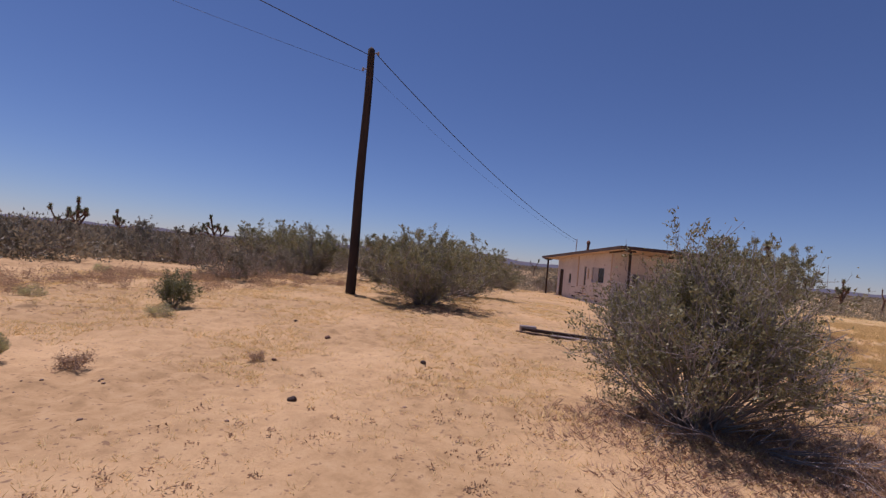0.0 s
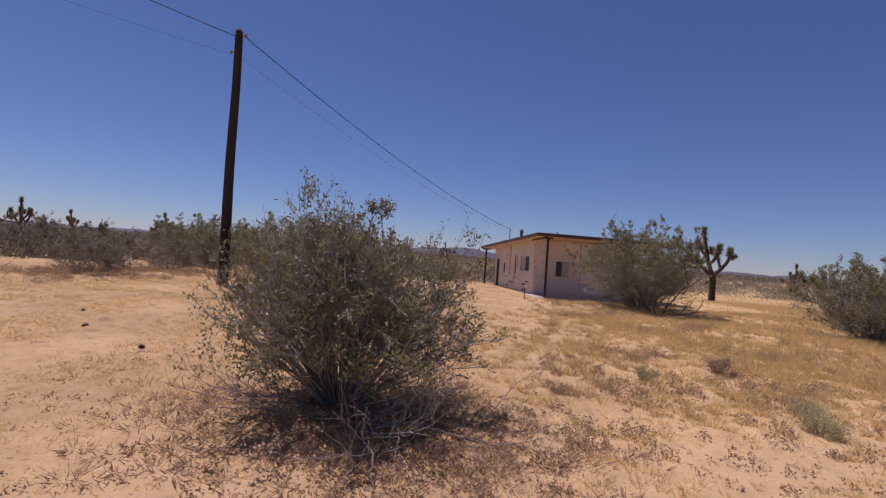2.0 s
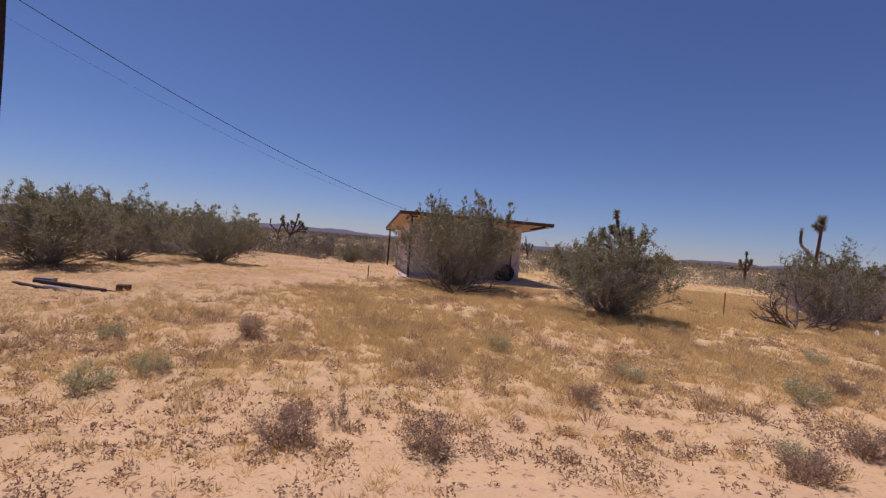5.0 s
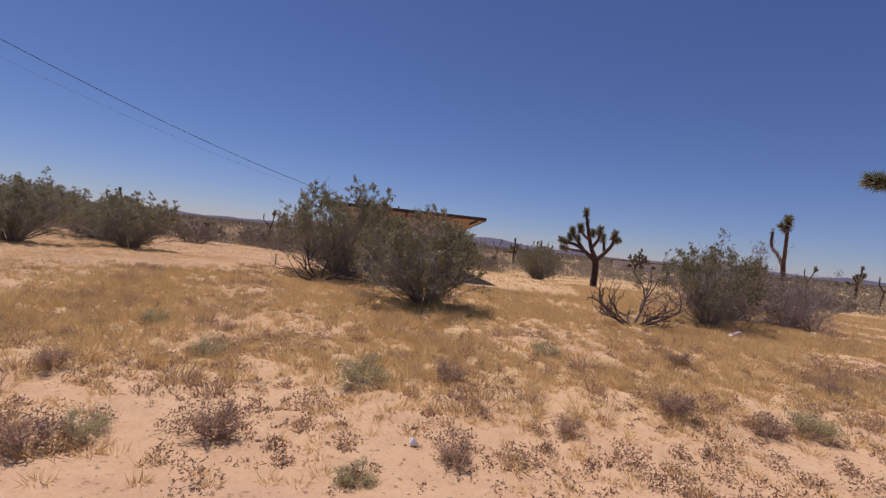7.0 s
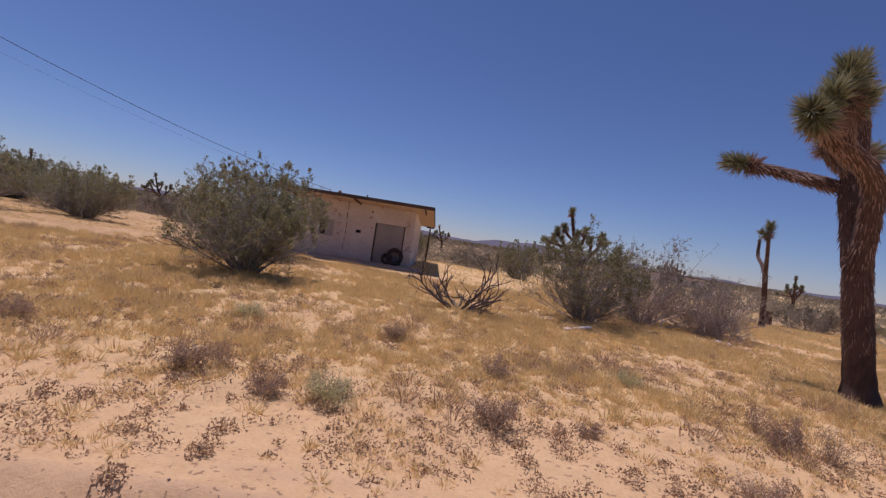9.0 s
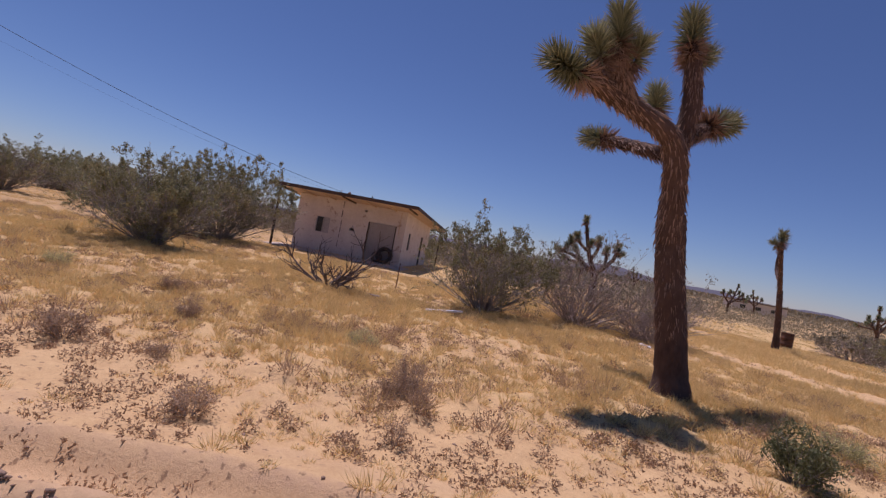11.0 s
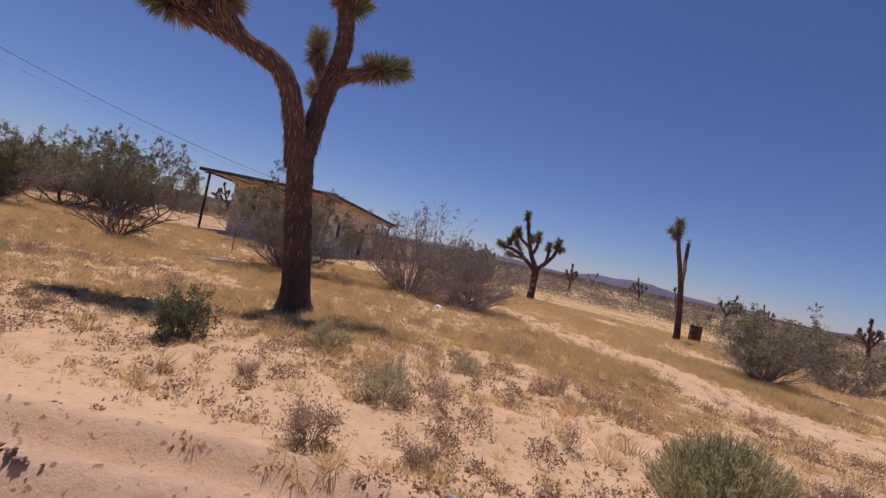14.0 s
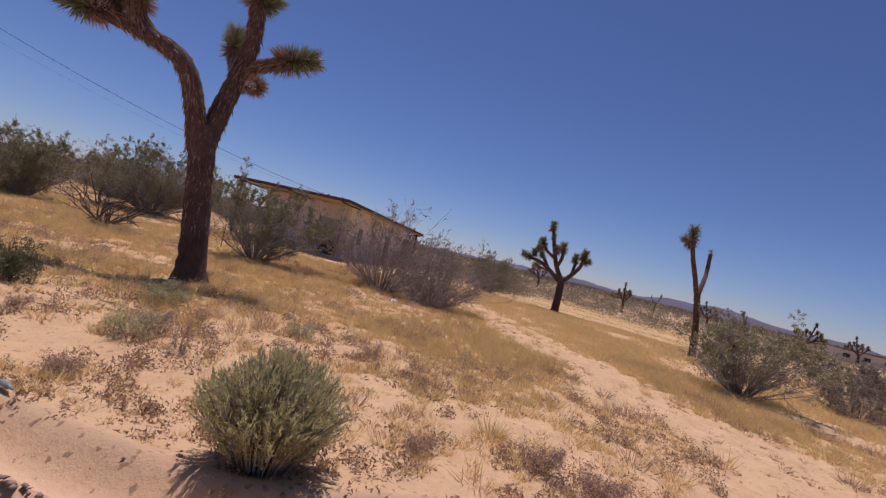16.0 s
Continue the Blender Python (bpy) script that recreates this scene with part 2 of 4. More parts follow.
def road_side(x, y):
    """Metres to the left of the line of travel (negative: to its right)."""
    x, y = np.asarray(x, float), np.asarray(y, float)
    best = np.full(x.shape, 1e9)
    out = np.zeros(x.shape)
    for a, b in zip(WAY[:-1], WAY[1:]):
        d = b - a
        t = np.clip(((x - a[0]) * d[0] + (y - a[1]) * d[1]) / (d @ d), 0, 1)
        px, py = x - a[0] - t * d[0], y - a[1] - t * d[1]
        q = np.hypot(px, py)
        s = np.sign(d[0] * py - d[1] * px) * q
        k = q < best
        best, out = np.where(k, q, best), np.where(k, s, out)
    return out


WAVES = [(random.uniform(0, 6.28), random.uniform(0, 6.28), random.uniform(0.8, 1.25)) for _ in range(48)]


def ripple(x, y, size, k0=0, n=8):
    s = 0
    for a, p, q in WAVES[k0:k0 + n]:
        s = s + np.sin((np.cos(a) * x + np.sin(a) * y) * 6.28 * q / size + p)
    return s / n ** 0.5 / 1.2


def segment(x, y, a, b):
    d = (b[0] - a[0], b[1] - a[1])
    t = np.clip(((x - a[0]) * d[0] + (y - a[1]) * d[1]) / (d[0] ** 2 + d[1] ** 2), 0, 1)
    return np.hypot(x - a[0] - t * d[0], y - a[1] - t * d[1])


def bare(x, y):
    """1 on trodden or driven sand: road, drive to the house, side track."""
    x, y = np.asarray(x, float), np.asarray(y, float)
    s = road_side(x, y) + 0.45 * ripple(x, y, 6.0, 30, 6)
    b = np.clip((3.05 - s - 1.4 * np.clip((25 - x) / 4, 0, 1) * np.clip((x - 15) / 2, 0, 1)) / 0.8, 0, 1)
    drive = np.minimum(segment(x, y, (11.5, -12), (16, -2)), segment(x, y, (16, -2), (21.5, 9)))
    b = np.maximum(b, np.clip((4.4 + ripple(x, y, 5, 8, 6) - drive) / 2.2, 0, 1))
    b = np.maximum(b, np.clip((2.2 + 0.6 * ripple(x, y, 3, 8, 6) - segment(x, y, (20, 11.5), (32, 15))) / 1.2, 0, 1) * 0.8)
    side = np.minimum(segment(x, y, (58, 2.0), (51.2, 6.4)), np.minimum(segment(x, y, (51.2, 6.4), (46.6, 9.6)), segment(x, y, (46.6, 9.6), (41, 14.5))))
    b = np.maximum(b, np.clip((1.55 + 0.3 * ripple(x, y, 2.5, 16, 6) - side) / 0.8, 0, 1) * 0.95)
    far_track = np.minimum(segment(x, y, (-40, 8), (0.5, 2.0)), segment(x, y, (0.5, 2.0), (1.5, -12)))
    return np.maximum(b, np.clip((2.2 - far_track) / 1.0, 0, 1))


def height(x, y):
    x, y = np.asarray(x, float), np.asarray(y, float)
    z = np.interp(y, [-60, -20, 2, 10, 14, 24, 31, 60, 200, 3000], [0, 0, 0.03, -0.18, -0.33, -0.5, -0.95, -1.2, -1.5, -1.5])
    z = z + 0.16 * np.clip((14 - x) / 6, 0, 1) * np.clip((y + 14) / 10, 0, 1)
    s = road_side(x, y)
    off = np.clip((s - 2.6) / 1.5, 0, 1)
    house_pad = np.clip((segment(x, y, (24, 18), (27, 22)) - 7) / 3, 0, 1)
    z = z * house_pad - 0.36 * (1 - house_pad)
    z = z + off * house_pad * (0.05 * ripple(x, y, 7.0, 0) + 0.03 * ripple(x, y, 2.1, 8) + 0.022 * ripple(x, y, 0.6, 16) + 0.012 * ripple(x, y, 0.35, 40))
    z = z + 0.006 * ripple(x, y, 0.33, 24) + 0.004 * ripple(x, y, 1.1, 32)
    wob = s + 0.12 * ripple(x, y, 4.5, 36, 6)
    z = z + 0.07 * np.exp(-((wob - 2.6) / 0.3) ** 2) * (x > 27)
    for c, w, d in ((0.35, 0.16, 0.08), (1.22, 0.13, 0.11), (1.7, 0.12, 0.12), (2.2, 0.12, 0.09), (-1.4, 0.2, 0.03)):
        z = z - d * np.exp(-((wob - c) / w) ** 2) + 0.6 * d * np.exp(-((np.abs(wob - c) - 2 * w) / (0.6 * w)) ** 2)
    return z


def ground_z(x, y):
    return float(height(np.array([x]), np.array([y]))[0])


def lines(lo, hi, step, far):
    mid = np.arange(lo, hi, step)
    g = step * 1.12 ** np.arange(1, 200)
    g = np.cumsum(g)
    g = np.append(g[g < far], far)
    return np.concatenate([lo - g[::-1], mid, hi + g])


gx, gy = lines(9, 57, 0.08, 3500), lines(-13.5, 9, 0.08, 3500)
GX, GY = np.meshgrid(gx, gy)
GV = np.stack([GX, GY, height(GX, GY)], -1).reshape(-1, 3)
nx, ny = len(gx), len(gy)
ii = (np.arange(ny - 1)[:, None] * nx + np.arange(nx - 1)[None]).ravel()
ground_me = raw("ground", GV, np.stack([ii, ii + 1, ii + nx + 1, ii + nx], -1), SAND, True)


def grassy(x, y):
    """How thick the dry grass grows."""
    g = 1 - bare(x, y)
    side = np.clip((x - 20.5) / 5, 0.25, 1)
    return g * side * np.clip(0.75 + 0.5 * ripple(x, y, 5.5, 20, 8), 0.05, 1.2)


lit = np.clip(grassy(GV[:, 0], GV[:, 1]) * np.clip((road_side(GV[:, 0], GV[:, 1]) - 3.8) / 3, 0, 1), 0, 1)
col = ground_me.color_attributes.new("litter", "FLOAT_COLOR", "POINT")
SIDE = road_side(GV[:, 0], GV[:, 1]) + 0.12 * ripple(GV[:, 0], GV[:, 1], 4.5, 36, 6)
churn = sum(k * np.exp(-((SIDE - q) / w) ** 2) for q, w, k in ((2.42, 0.07, 1.2), (1.95, 0.055, 1.4), (1.47, 0.06, 1.2), (1.0, 0.06, 1.0), (0.6, 0.07, 0.9), (2.75, 0.12, 0.5)))
churn *= np.clip(0.7 + 0.5 * ripple(GV[:, 0], GV[:, 1], 2.0, 26, 8), 0, 1)
wheel = 0.8 * np.clip((2.55 - SIDE) / 0.6, 0, 1) * np.clip((GV[:, 0] - 24) / 4, 0, 1) * (1 - np.clip(churn, 0, 1))
packed = np.clip((26 - GV[:, 0]) / 6, 0, 1) * np.clip(0.72 + 0.4 * ripple(GV[:, 0], GV[:, 1], 3.1, 10, 10), 0, 0.95)
col.data.foreach_set("color", np.stack([lit, packed, np.clip(churn, 0, 1), wheel], 1).astype(np.float32).ravel())
ground = tagged(new("ground", ground_me), "pinkish desert sand with dry litter and tyre ruts", "ground", kind="structure")

# far hills
for hname, ang0, ang1, dist, top, seed in (("hills_north", 100, 190, 2900, 62, 3), ("hills_east", 20, 118, 3200, 88, 5), ("hills_west", 185, 260, 3000, 40, 9)):
    rng = np.random.default_rng(seed)
    a = np.radians(np.linspace(ang0, ang1, 160))
    h = np.zeros(160)
    for k in range(1, 28):
        h += rng.normal() / k ** 0.9 * np.sin(k * np.linspace(0, 3.1, 160) * 1.7 + rng.uniform(0, 6.28))
    h = (h - h.min()) / (h.max() - h.min())
    h = top * (0.12 + 0.88 * h ** 1.4) * np.sin(np.linspace(0.02, 3.12, 160)) ** 0.5
    rows_ = [(0, -3), (160, 0.55), (330, 1.0), (620, 0.3), (900, -0.1)]
    vv, ff = [], []
    for r, k in rows_:
        for q in range(160):
            vv.append((35 + math.cos(a[q]) * (dist + r), math.sin(a[q]) * (dist + r), (h[q] * k if k > 0 else -3) + (rng.normal() * 2 if k > 0 else 0)))
    for r in range(len(rows_) - 1):
        for q in range(159):
            ff.append((r * 160 + q, r * 160 + q + 1, (r + 1) * 160 + q + 1, (r + 1) * 160 + q))
    tagged(new("backdrop_" + hname, raw("hills", vv, ff, MOUNTAIN, True)), "low hazy desert hills on the horizon", "hills", kind="structure")

# ---- house ----
HOUSE = thing("house", "small abandoned flat-roofed house of stained white plaster", "house", pose(22.18, 13.52, -0.36, 0, 0, 19.2))
RW, RD, ZF, ZB, RF, RX = 8.65, 11.0, 3.5, 2.9, -1.0, -0.05      # roof east edge, back edge, top at the front and the back, front edge, west edge
WX0, WX1, WY0, WY1, WT = 0.8, 7.6, 1.3, 9.6, 0.16


def roof_z(y):
    return ZF + (ZB - ZF) * y / RD


def holed_wall(name, u0, u1, top, holes, place, mat=PLASTER):
    """A wall from u0 to u1 with openings (a, b, z0, z1); place(u, v, z) puts it in the house, v from 0 (outside) to the thickness."""
    us = sorted({u0, u1, *[h[0] for h in holes], *[h[1] for h in holes]})
    zs = sorted({0.0, *[h[2] for h in holes], *[h[3] for h in holes]}) + [None]
    bm = bmesh.new()
    cut = lambda a, b, c, d: any(h[0] <= a and b <= h[1] and h[2] <= c and (d is not None and d <= h[3]) for h in holes)
    z_at = lambda z, u: top(u) if z is None else z
    cell = {}
    for i in range(len(us) - 1):
        for k in range(len(zs) - 1):
            cell[i, k] = not cut(us[i], us[i + 1], zs[k], zs[k + 1])
    quad = lambda *ps: bm.faces.new([bm.verts.new(place(*p)) for p in ps])
    for (i, k), full in cell.items():
        a, b, c, d = us[i], us[i + 1], zs[k], zs[k + 1]
        if full:
            quad((a, 0, z_at(c, a)), (b, 0, z_at(c, b)), (b, 0, z_at(d, b)), (a, 0, z_at(d, a)))
            quad((a, WT, z_at(c, a)), (a, WT, z_at(d, a)), (b, WT, z_at(d, b)), (b, WT, z_at(c, b)))
        for di, dk, ends in ((-1, 0, (a, c, a, d)), (1, 0, (b, c, b, d)), (0, -1, (a, c, b, c)), (0, 1, (a, d, b, d))):
            other = cell.get((i + di, k + dk), False)
            if full and not other:
                p, q = (ends[0], z_at(ends[1], ends[0])), (ends[2], z_at(ends[3], ends[2]))
                quad((p[0], 0, p[1]), (q[0], 0, q[1]), (q[0], WT, q[1]), (p[0], WT, p[1]))
    bmesh.ops.remove_doubles(bm, verts=bm.verts[:], dist=0.0005)
    bmesh.ops.recalc_face_normals(bm, faces=bm.faces[:])
    me = bpy.data.meshes.new(name)
    bm.to_mesh(me)
    bm.free()
    me.materials.append(mat)
    return part("wall", me, HOUSE)


FRONT_HOLES = [(2.1, 2.95, 1.15, 2.1), (4.25, 4.53, 1.58, 1.74), (5.4, 7.02, 0.0, 2.32), (5.0, 5.12, 2.84, 2.94)]
holed_wall("wall_front", WX0, WX1, lambda u: roof_z(WY0) - 0.15, FRONT_HOLES, lambda u, v, z: (u, WY0 + v, z))
holed_wall("wall_back", WX0, WX1, lambda u: roof_z(WY1) - 0.15, [], lambda u, v, z: (u, WY1 - v, z))
WEST_HOLES = [(2.3, 3.9, 1.35, 2.3), (4.75, 5.05, 1.05, 2.35), (7.1, 7.5, 1.05, 1.75), (8.5, 9.2, 0.0, 2.0)]
holed_wall("wall_west", WY0 + WT, WY1 - WT, lambda u: roof_z(u) - 0.15, WEST_HOLES, lambda u, v, z: (WX0 + v, u, z))
EAST_HOLES = [(2.6, 3.2, 1.0, 2.1), (6.6, 7.4, 0.0, 2.0)]
holed_wall("wall_east", WY0 + WT, WY1 - WT, lambda u: roof_z(u) - 0.15, EAST_HOLES, lambda u, v, z: (WX1 - v, u, z))


def roof_slab(name, mat, x0, x1, y0, y1, lo, hi):
    v = [(x, y, roof_z(y) + h) for h in (lo, hi) for y in (y0, y1) for x in (x0, x1)]
    f = [(0, 2, 3, 1), (4, 5, 7, 6), (0, 1, 5, 4), (2, 6, 7, 3), (0, 4, 6, 2), (1, 3, 7, 5)]
    return raw(name, v, f, mat)


roof = part("roof", roof_slab("roof", ROOFING, RX + 0.03, RW - 0.03, RF + 0.03, RD - 0.03, -0.06, 0.0), HOUSE, "pale rolled roofing")
part("soffit", roof_slab("soffit", SOFFIT, RX + 0.04, RW - 0.04, RF + 0.04, RD - 0.04, -0.15, -0.062), roof, "sun-stained tan soffit boards")
for box in ((RX, RF, RW, RF + 0.028), (RX, RD - 0.028, RW, RD), (RX, RF + 0.028, RX + 0.028, RD - 0.028), (RW - 0.028, RF + 0.028, RW, RD - 0.028)):
    part("fascia", roof_slab("fascia", FASCIA, box[0], box[2], box[1], box[3], -0.17, 0.012), roof, "peeling dark brown fascia board")
for k in range(7):                        # rafter tails under the front overhang
    x = 0.5 + k * 1.27
    part("rafter_tail", roof_slab("rafter_tail", FASCIA if k % 3 == 0 else SOFFIT, x, x + 0.07, RF + 0.05, WY0 - 0.004, -0.235, -0.153), roof)
part("floor_slab", solid("floor_slab", CONCRETE, [(WX0 - 0.12, WY0 - 0.12, -0.2, WX1 + 0.12, WY1 + 0.12, 0.015)], 0.01), HOUSE, "cracked dusty concrete slab")


def timber_post(x, y):
    zt = roof_z(y) - 0.2
    p = part("post", solid("post", DARKWOOD, [(x - 0.055, y - 0.055, -0.1, x + 0.055, y + 0.055, zt - 0.09)], 0.012), HOUSE, "dark timber porch post")
    part("bracket", solid("bracket", DARKWOOD, [(x - 0.3, y - 0.05, zt - 0.088, x + 0.3, y + 0.05, zt)], 0.01), p)
    return p


timber_post(0.62, -0.85)
timber_post(0.25, RD - 0.6)
timber_post(RW - 0.35, RD - 0.5)


def window_unit(a, b, z0, z1, place, panes=2):
    """A sliding window set in its opening: frame bars, panes and sill."""
    def bar(u0, u1, w0, w1, v0=0.03, v1=0.09):
        return [place(u, v, w) for w in (w0, w1) for v in (v0, v1) for u in (u0, u1)]
    f6 = [(0, 2, 3, 1), (4, 5, 7, 6), (0, 1, 5, 4), (2, 6, 7, 3), (0, 4, 6, 2), (1, 3, 7, 5)]
    t = 0.035
    vs, fs = [], []
    bars = [(a, b, z0, z0 + t), (a, b, z1 - t, z1), (a, a + t, z0 + t, z1 - t), (b - t, b, z0 + t, z1 - t)]
    bars += [(a + (b - a) * k / panes - t / 2, a + (b - a) * k / panes + t / 2, z0 + t, z1 - t) for k in range(1, panes)]
    for q in bars:
        n0 = len(vs)
        vs += bar(*q)
        fs += [tuple(n0 + i for i in f) for f in f6]
    w = part("window", raw("window", vs, fs, FRAME), HOUSE, "dusty sliding window")
    for k in range(panes):
        u0, u1 = a + (b - a) * k / panes + t, a + (b - a) * (k + 1) / panes - t
        part("pane", raw("pane", bar(u0, u1, z0 + t, z1 - t, 0.055, 0.062), f6, GLASS if (k + panes) % 2 == 0 or panes == 1 else FRAME), w)
    part("sill", raw("sill", bar(a - 0.05, b + 0.05, z0 - 0.05, z0 - 0.004, -0.04, 0.03), f6, PLASTER), w)
    return w


fr = lambda u, v, z: (u, WY0 + v, z)
we = lambda u, v, z: (WX0 + v, u, z)
ea = lambda u, v, z: (WX1 - v, u, z)
window_unit(2.1, 2.95, 1.15, 2.1, fr, 2)
window_unit(2.3, 3.9, 1.35, 2.3, we, 2)
window_unit(4.75, 5.05, 1.05, 2.35, we, 1)
window_unit(7.1, 7.5, 1.05, 1.75, we, 1)
window_unit(2.6, 3.2, 1.0, 2.1, ea, 1)

door = part("garage_door", solid("garage_door", DOORPAINT, [(5.42, WY0 + 0.06, 0.02, 7.0, WY0 + 0.1, 2.3)], 0.004), HOUSE, "faded grey vertical-board garage door")
for k in range(11):
    x = 5.43 + k * 0.1427
    part("board", solid("board", DOORPAINT, [(x, WY0 + 0.045, 0.03, x + 0.134, WY0 + 0.058, 2.29)], 0.003), door)
for x in (5.34, 7.02):
    part("door_jamb", solid("door_jamb", DARKWOOD, [(x, WY0 - 0.012, 0, x + 0.06, WY0 + 0.05, 2.32)], 0.005), HOUSE, "dark worn door jamb")
part("door_header", solid("door_header", PLASTER, [(5.3, WY0 - 0.03, 2.33, 7.15, WY0 - 0.002, 2.44)], 0.006), HOUSE)
part("side_door", solid("side_door", DARKWOOD, [(WX0 + 0.04, 8.5, 0.01, WX0 + 0.08, 9.2, 2.0)], 0.004), HOUSE, "dark side door")
part("back_door", solid("back_door", DARKWOOD, [(WX1 - 0.08, 6.6, 0.01, WX1 - 0.04, 7.4, 2.0)], 0.004), HOUSE, "dark side door")
# cracks, corner boards and pipes
rng = np.random.default_rng(4)
z = 0.45
while z < 3.1:
    h = rng.uniform(0.12, 0.5)
    x = 3.62 + rng.uniform(-0.02, 0.03)
    part("seam_strip", solid("seam_strip", DARKWOOD if z > 1.0 or rng.random() < 0.6 else FASCIA, [(x, WY0 - 0.008, z, x + rng.uniform(0.025, 0.06), WY0 - 0.002, z + h * 0.85)], 0), HOUSE, "dark gap in the plaster joint")
    z += h + rng.uniform(0, 0.12)
for x0, y0, x1, y1, za, zb in ((7.42, WY0 - 0.03, 7.5, WY0 - 0.003, 0.0, 3.25), (7.22, WY0 - 0.02, 7.26, WY0 - 0.003, 1.9, 3.2), (WX0 - 0.03, 1.36, WX0 - 0.003, 1.46, 0.1, 3.2), (WX0 - 0.05, 4.35, WX0 - 0.004, 4.47, 1.5, 2.2), (WX0 - 0.06, 5.9, WX0 - 0.004, 5.98, 0.9, 3.0)):
    part("trim_board", solid("trim_board", PLASTER if za == 0 else SOFFIT, [(x0, y0, za, x1, y1, zb)], 0.004), HOUSE)
part("porch_slab", solid("porch_slab", CONCRETE, [(0.1, RF + 0.05, -0.25, 8.3, WY0 - 0.125, 0.05)], 0.02), HOUSE, "pale dusty concrete porch slab")
for k in range(26):                         # broken plaster low on the west wall
    y, z0 = rng.uniform(1.5, 7.5), 0.12 + 0.95 * rng.random() ** 1.6
    part("broken_patch", solid("broken_patch", (SOFFIT, DARKWOOD, PLASTER_INNER)[k % 3], [(WX0 - 0.004 - 0.0008 * k, y, z0, WX0 - 0.002, y + rng.uniform(0.15, 0.8), z0 + rng.uniform(0.03, 0.11))], 0), HOUSE, "patch of broken plaster")
for x, y, r, h in ((1.0, 7.1, 0.035, 1.15), (1.75, 6.8, 0.1, 0.85), (3.9, 5.5, 0.045, 0.9)):
    t = Tubes()
    z0 = roof_z(y)
    t.add([(x, y, z0 - 0.05), (x, y, z0 + h * 0.6), (x + 0.01, y, z0 + h)], [r, r, r], 10)
    if r > 0.08:
        t.add([(x, y, z0 + h), (x + 0.02, y, z0 + h + 0.14)], [r * 1.5, r * 1.35], 10)
    part("vent_pipe", t.mesh("vent_pipe", RUST if r > 0.04 else FRAME), roof, "rusty roof pipe")

# tyre and bin by the garage door
def tyre(m, label, r=0.36, w=0.2):
    th_ = thing("tyre", label, "tyre", m)
    prof = [(r * 0.58, -w * 0.45), (r * 0.8, -w / 2), (r * 0.96, -w * 0.42), (r, -w * 0.2), (r, w * 0.2), (r * 0.96, w * 0.42), (r * 0.8, w / 2), (r * 0.58, w * 0.45), (r * 0.62, 0)]
    n, k = 36, len(prof)
    v = [((q + (0.008 * (i % 2) if q > r * 0.95 else 0)) * math.cos(i * 6.2832 / n), p, (q + (0.008 * (i % 2) if q > r * 0.95 else 0)) * math.sin(i * 6.2832 / n)) for i in range(n) for q, p in prof]
    f = [(i * k + j, i * k + (j + 1) % k, ((i + 1) % n) * k + (j + 1) % k, ((i + 1) % n) * k + j) for i in range(n) for j in range(k)]
    part("tread", raw("tread", v, f, RUBBER, True), th_)
    return th_


HM = HOUSE.matrix_basis
tyre(HM @ pose(6.72, WY0 - 0.3, 0.53, -12, 0, 0), "large dusty brown-black tyre leaning on the garage door", 0.5, 0.26)
tyre(HM @ pose(6.3, WY0 - 0.34, 0.37, -14, 0, -8), "smaller worn black tyre leaning on the garage door", 0.33)

# ---- utility pole and cables ----
POLE = thing("utility_pole", "dark creosoted wooden utility pole, leaning slightly", "utility pole", pose(11.75, 1.3, ground_z(11.75, 1.3), 0, -0.5, 0))
t = Tubes()
zz = np.linspace(-0.4, 8.58, 26)
rng = np.random.default_rng(8)
t.add(np.stack([0.012 * np.sin(zz * 1.1), 0.01 * np.cos(zz), zz], 1), 0.175 - 0.006 * zz, 18, 0.02, rng)
part("shaft", t.mesh("shaft", POLEWOOD), POLE)
for z, s in ((8.45, 1), (7.9, -1)):
    ins = Tubes()
    ins.add([(0.12 * s, 0, z), (0.26 * s, 0, z + 0.02)], [0.02, 0.02], 6)
    ins.add([(0.26 * s, 0, z - 0.05), (0.26 * s, 0, z + 0.05)], [0.045, 0.035], 10)
    part("insulator", ins.mesh("insulator", GREYWOOD), POLE, "small cable bracket and insulator")
gw = Tubes()
gw.add([(0.17, -0.06, 0.1), (0.165, -0.06, 3), (0.15, -0.05, 7.8)], [0.008] * 3, 5)
part("ground_wire", gw.mesh("ground_wire", CABLE), POLE, "thin earth wire along the shaft")


def cable(label, a, b, sag, r=0.012):
    a, b = np.array(a, float), np.array(b, float)
    s = np.linspace(0, 1, 40)[:, None]
    p = a + (b - a) * s
    p[:, 2] -= sag * 4 * (s * (1 - s))[:, 0]
    t = Tubes()
    t.add(p, [r] * 40, 6)
    return tagged(new("overhead_cable", t.mesh("overhead_cable", CABLE)), label, "cable", "overhead cables")


MAST = HM @ Vector((1.0, 7.1, roof_z(7.1) + 1.05))
cable("black service cable from pole to roof mast", (11.9, 1.3, 8.5), MAST, 0.55, 0.014)
cable("thin telephone wire from pole to roof", (11.85, 1.3, 7.75), MAST - Vector((0, 0, 0.2)), 0.5, 0.004)
cable("black overhead cable running on past the pole", (11.6, 1.3, 8.5), (-4, -22, 11.0), 0.45, 0.014)
cable("thin overhead wire running on past the pole", (11.6, 1.3, 7.85), (-8, -20, 10.0), 0.45, 0.005)

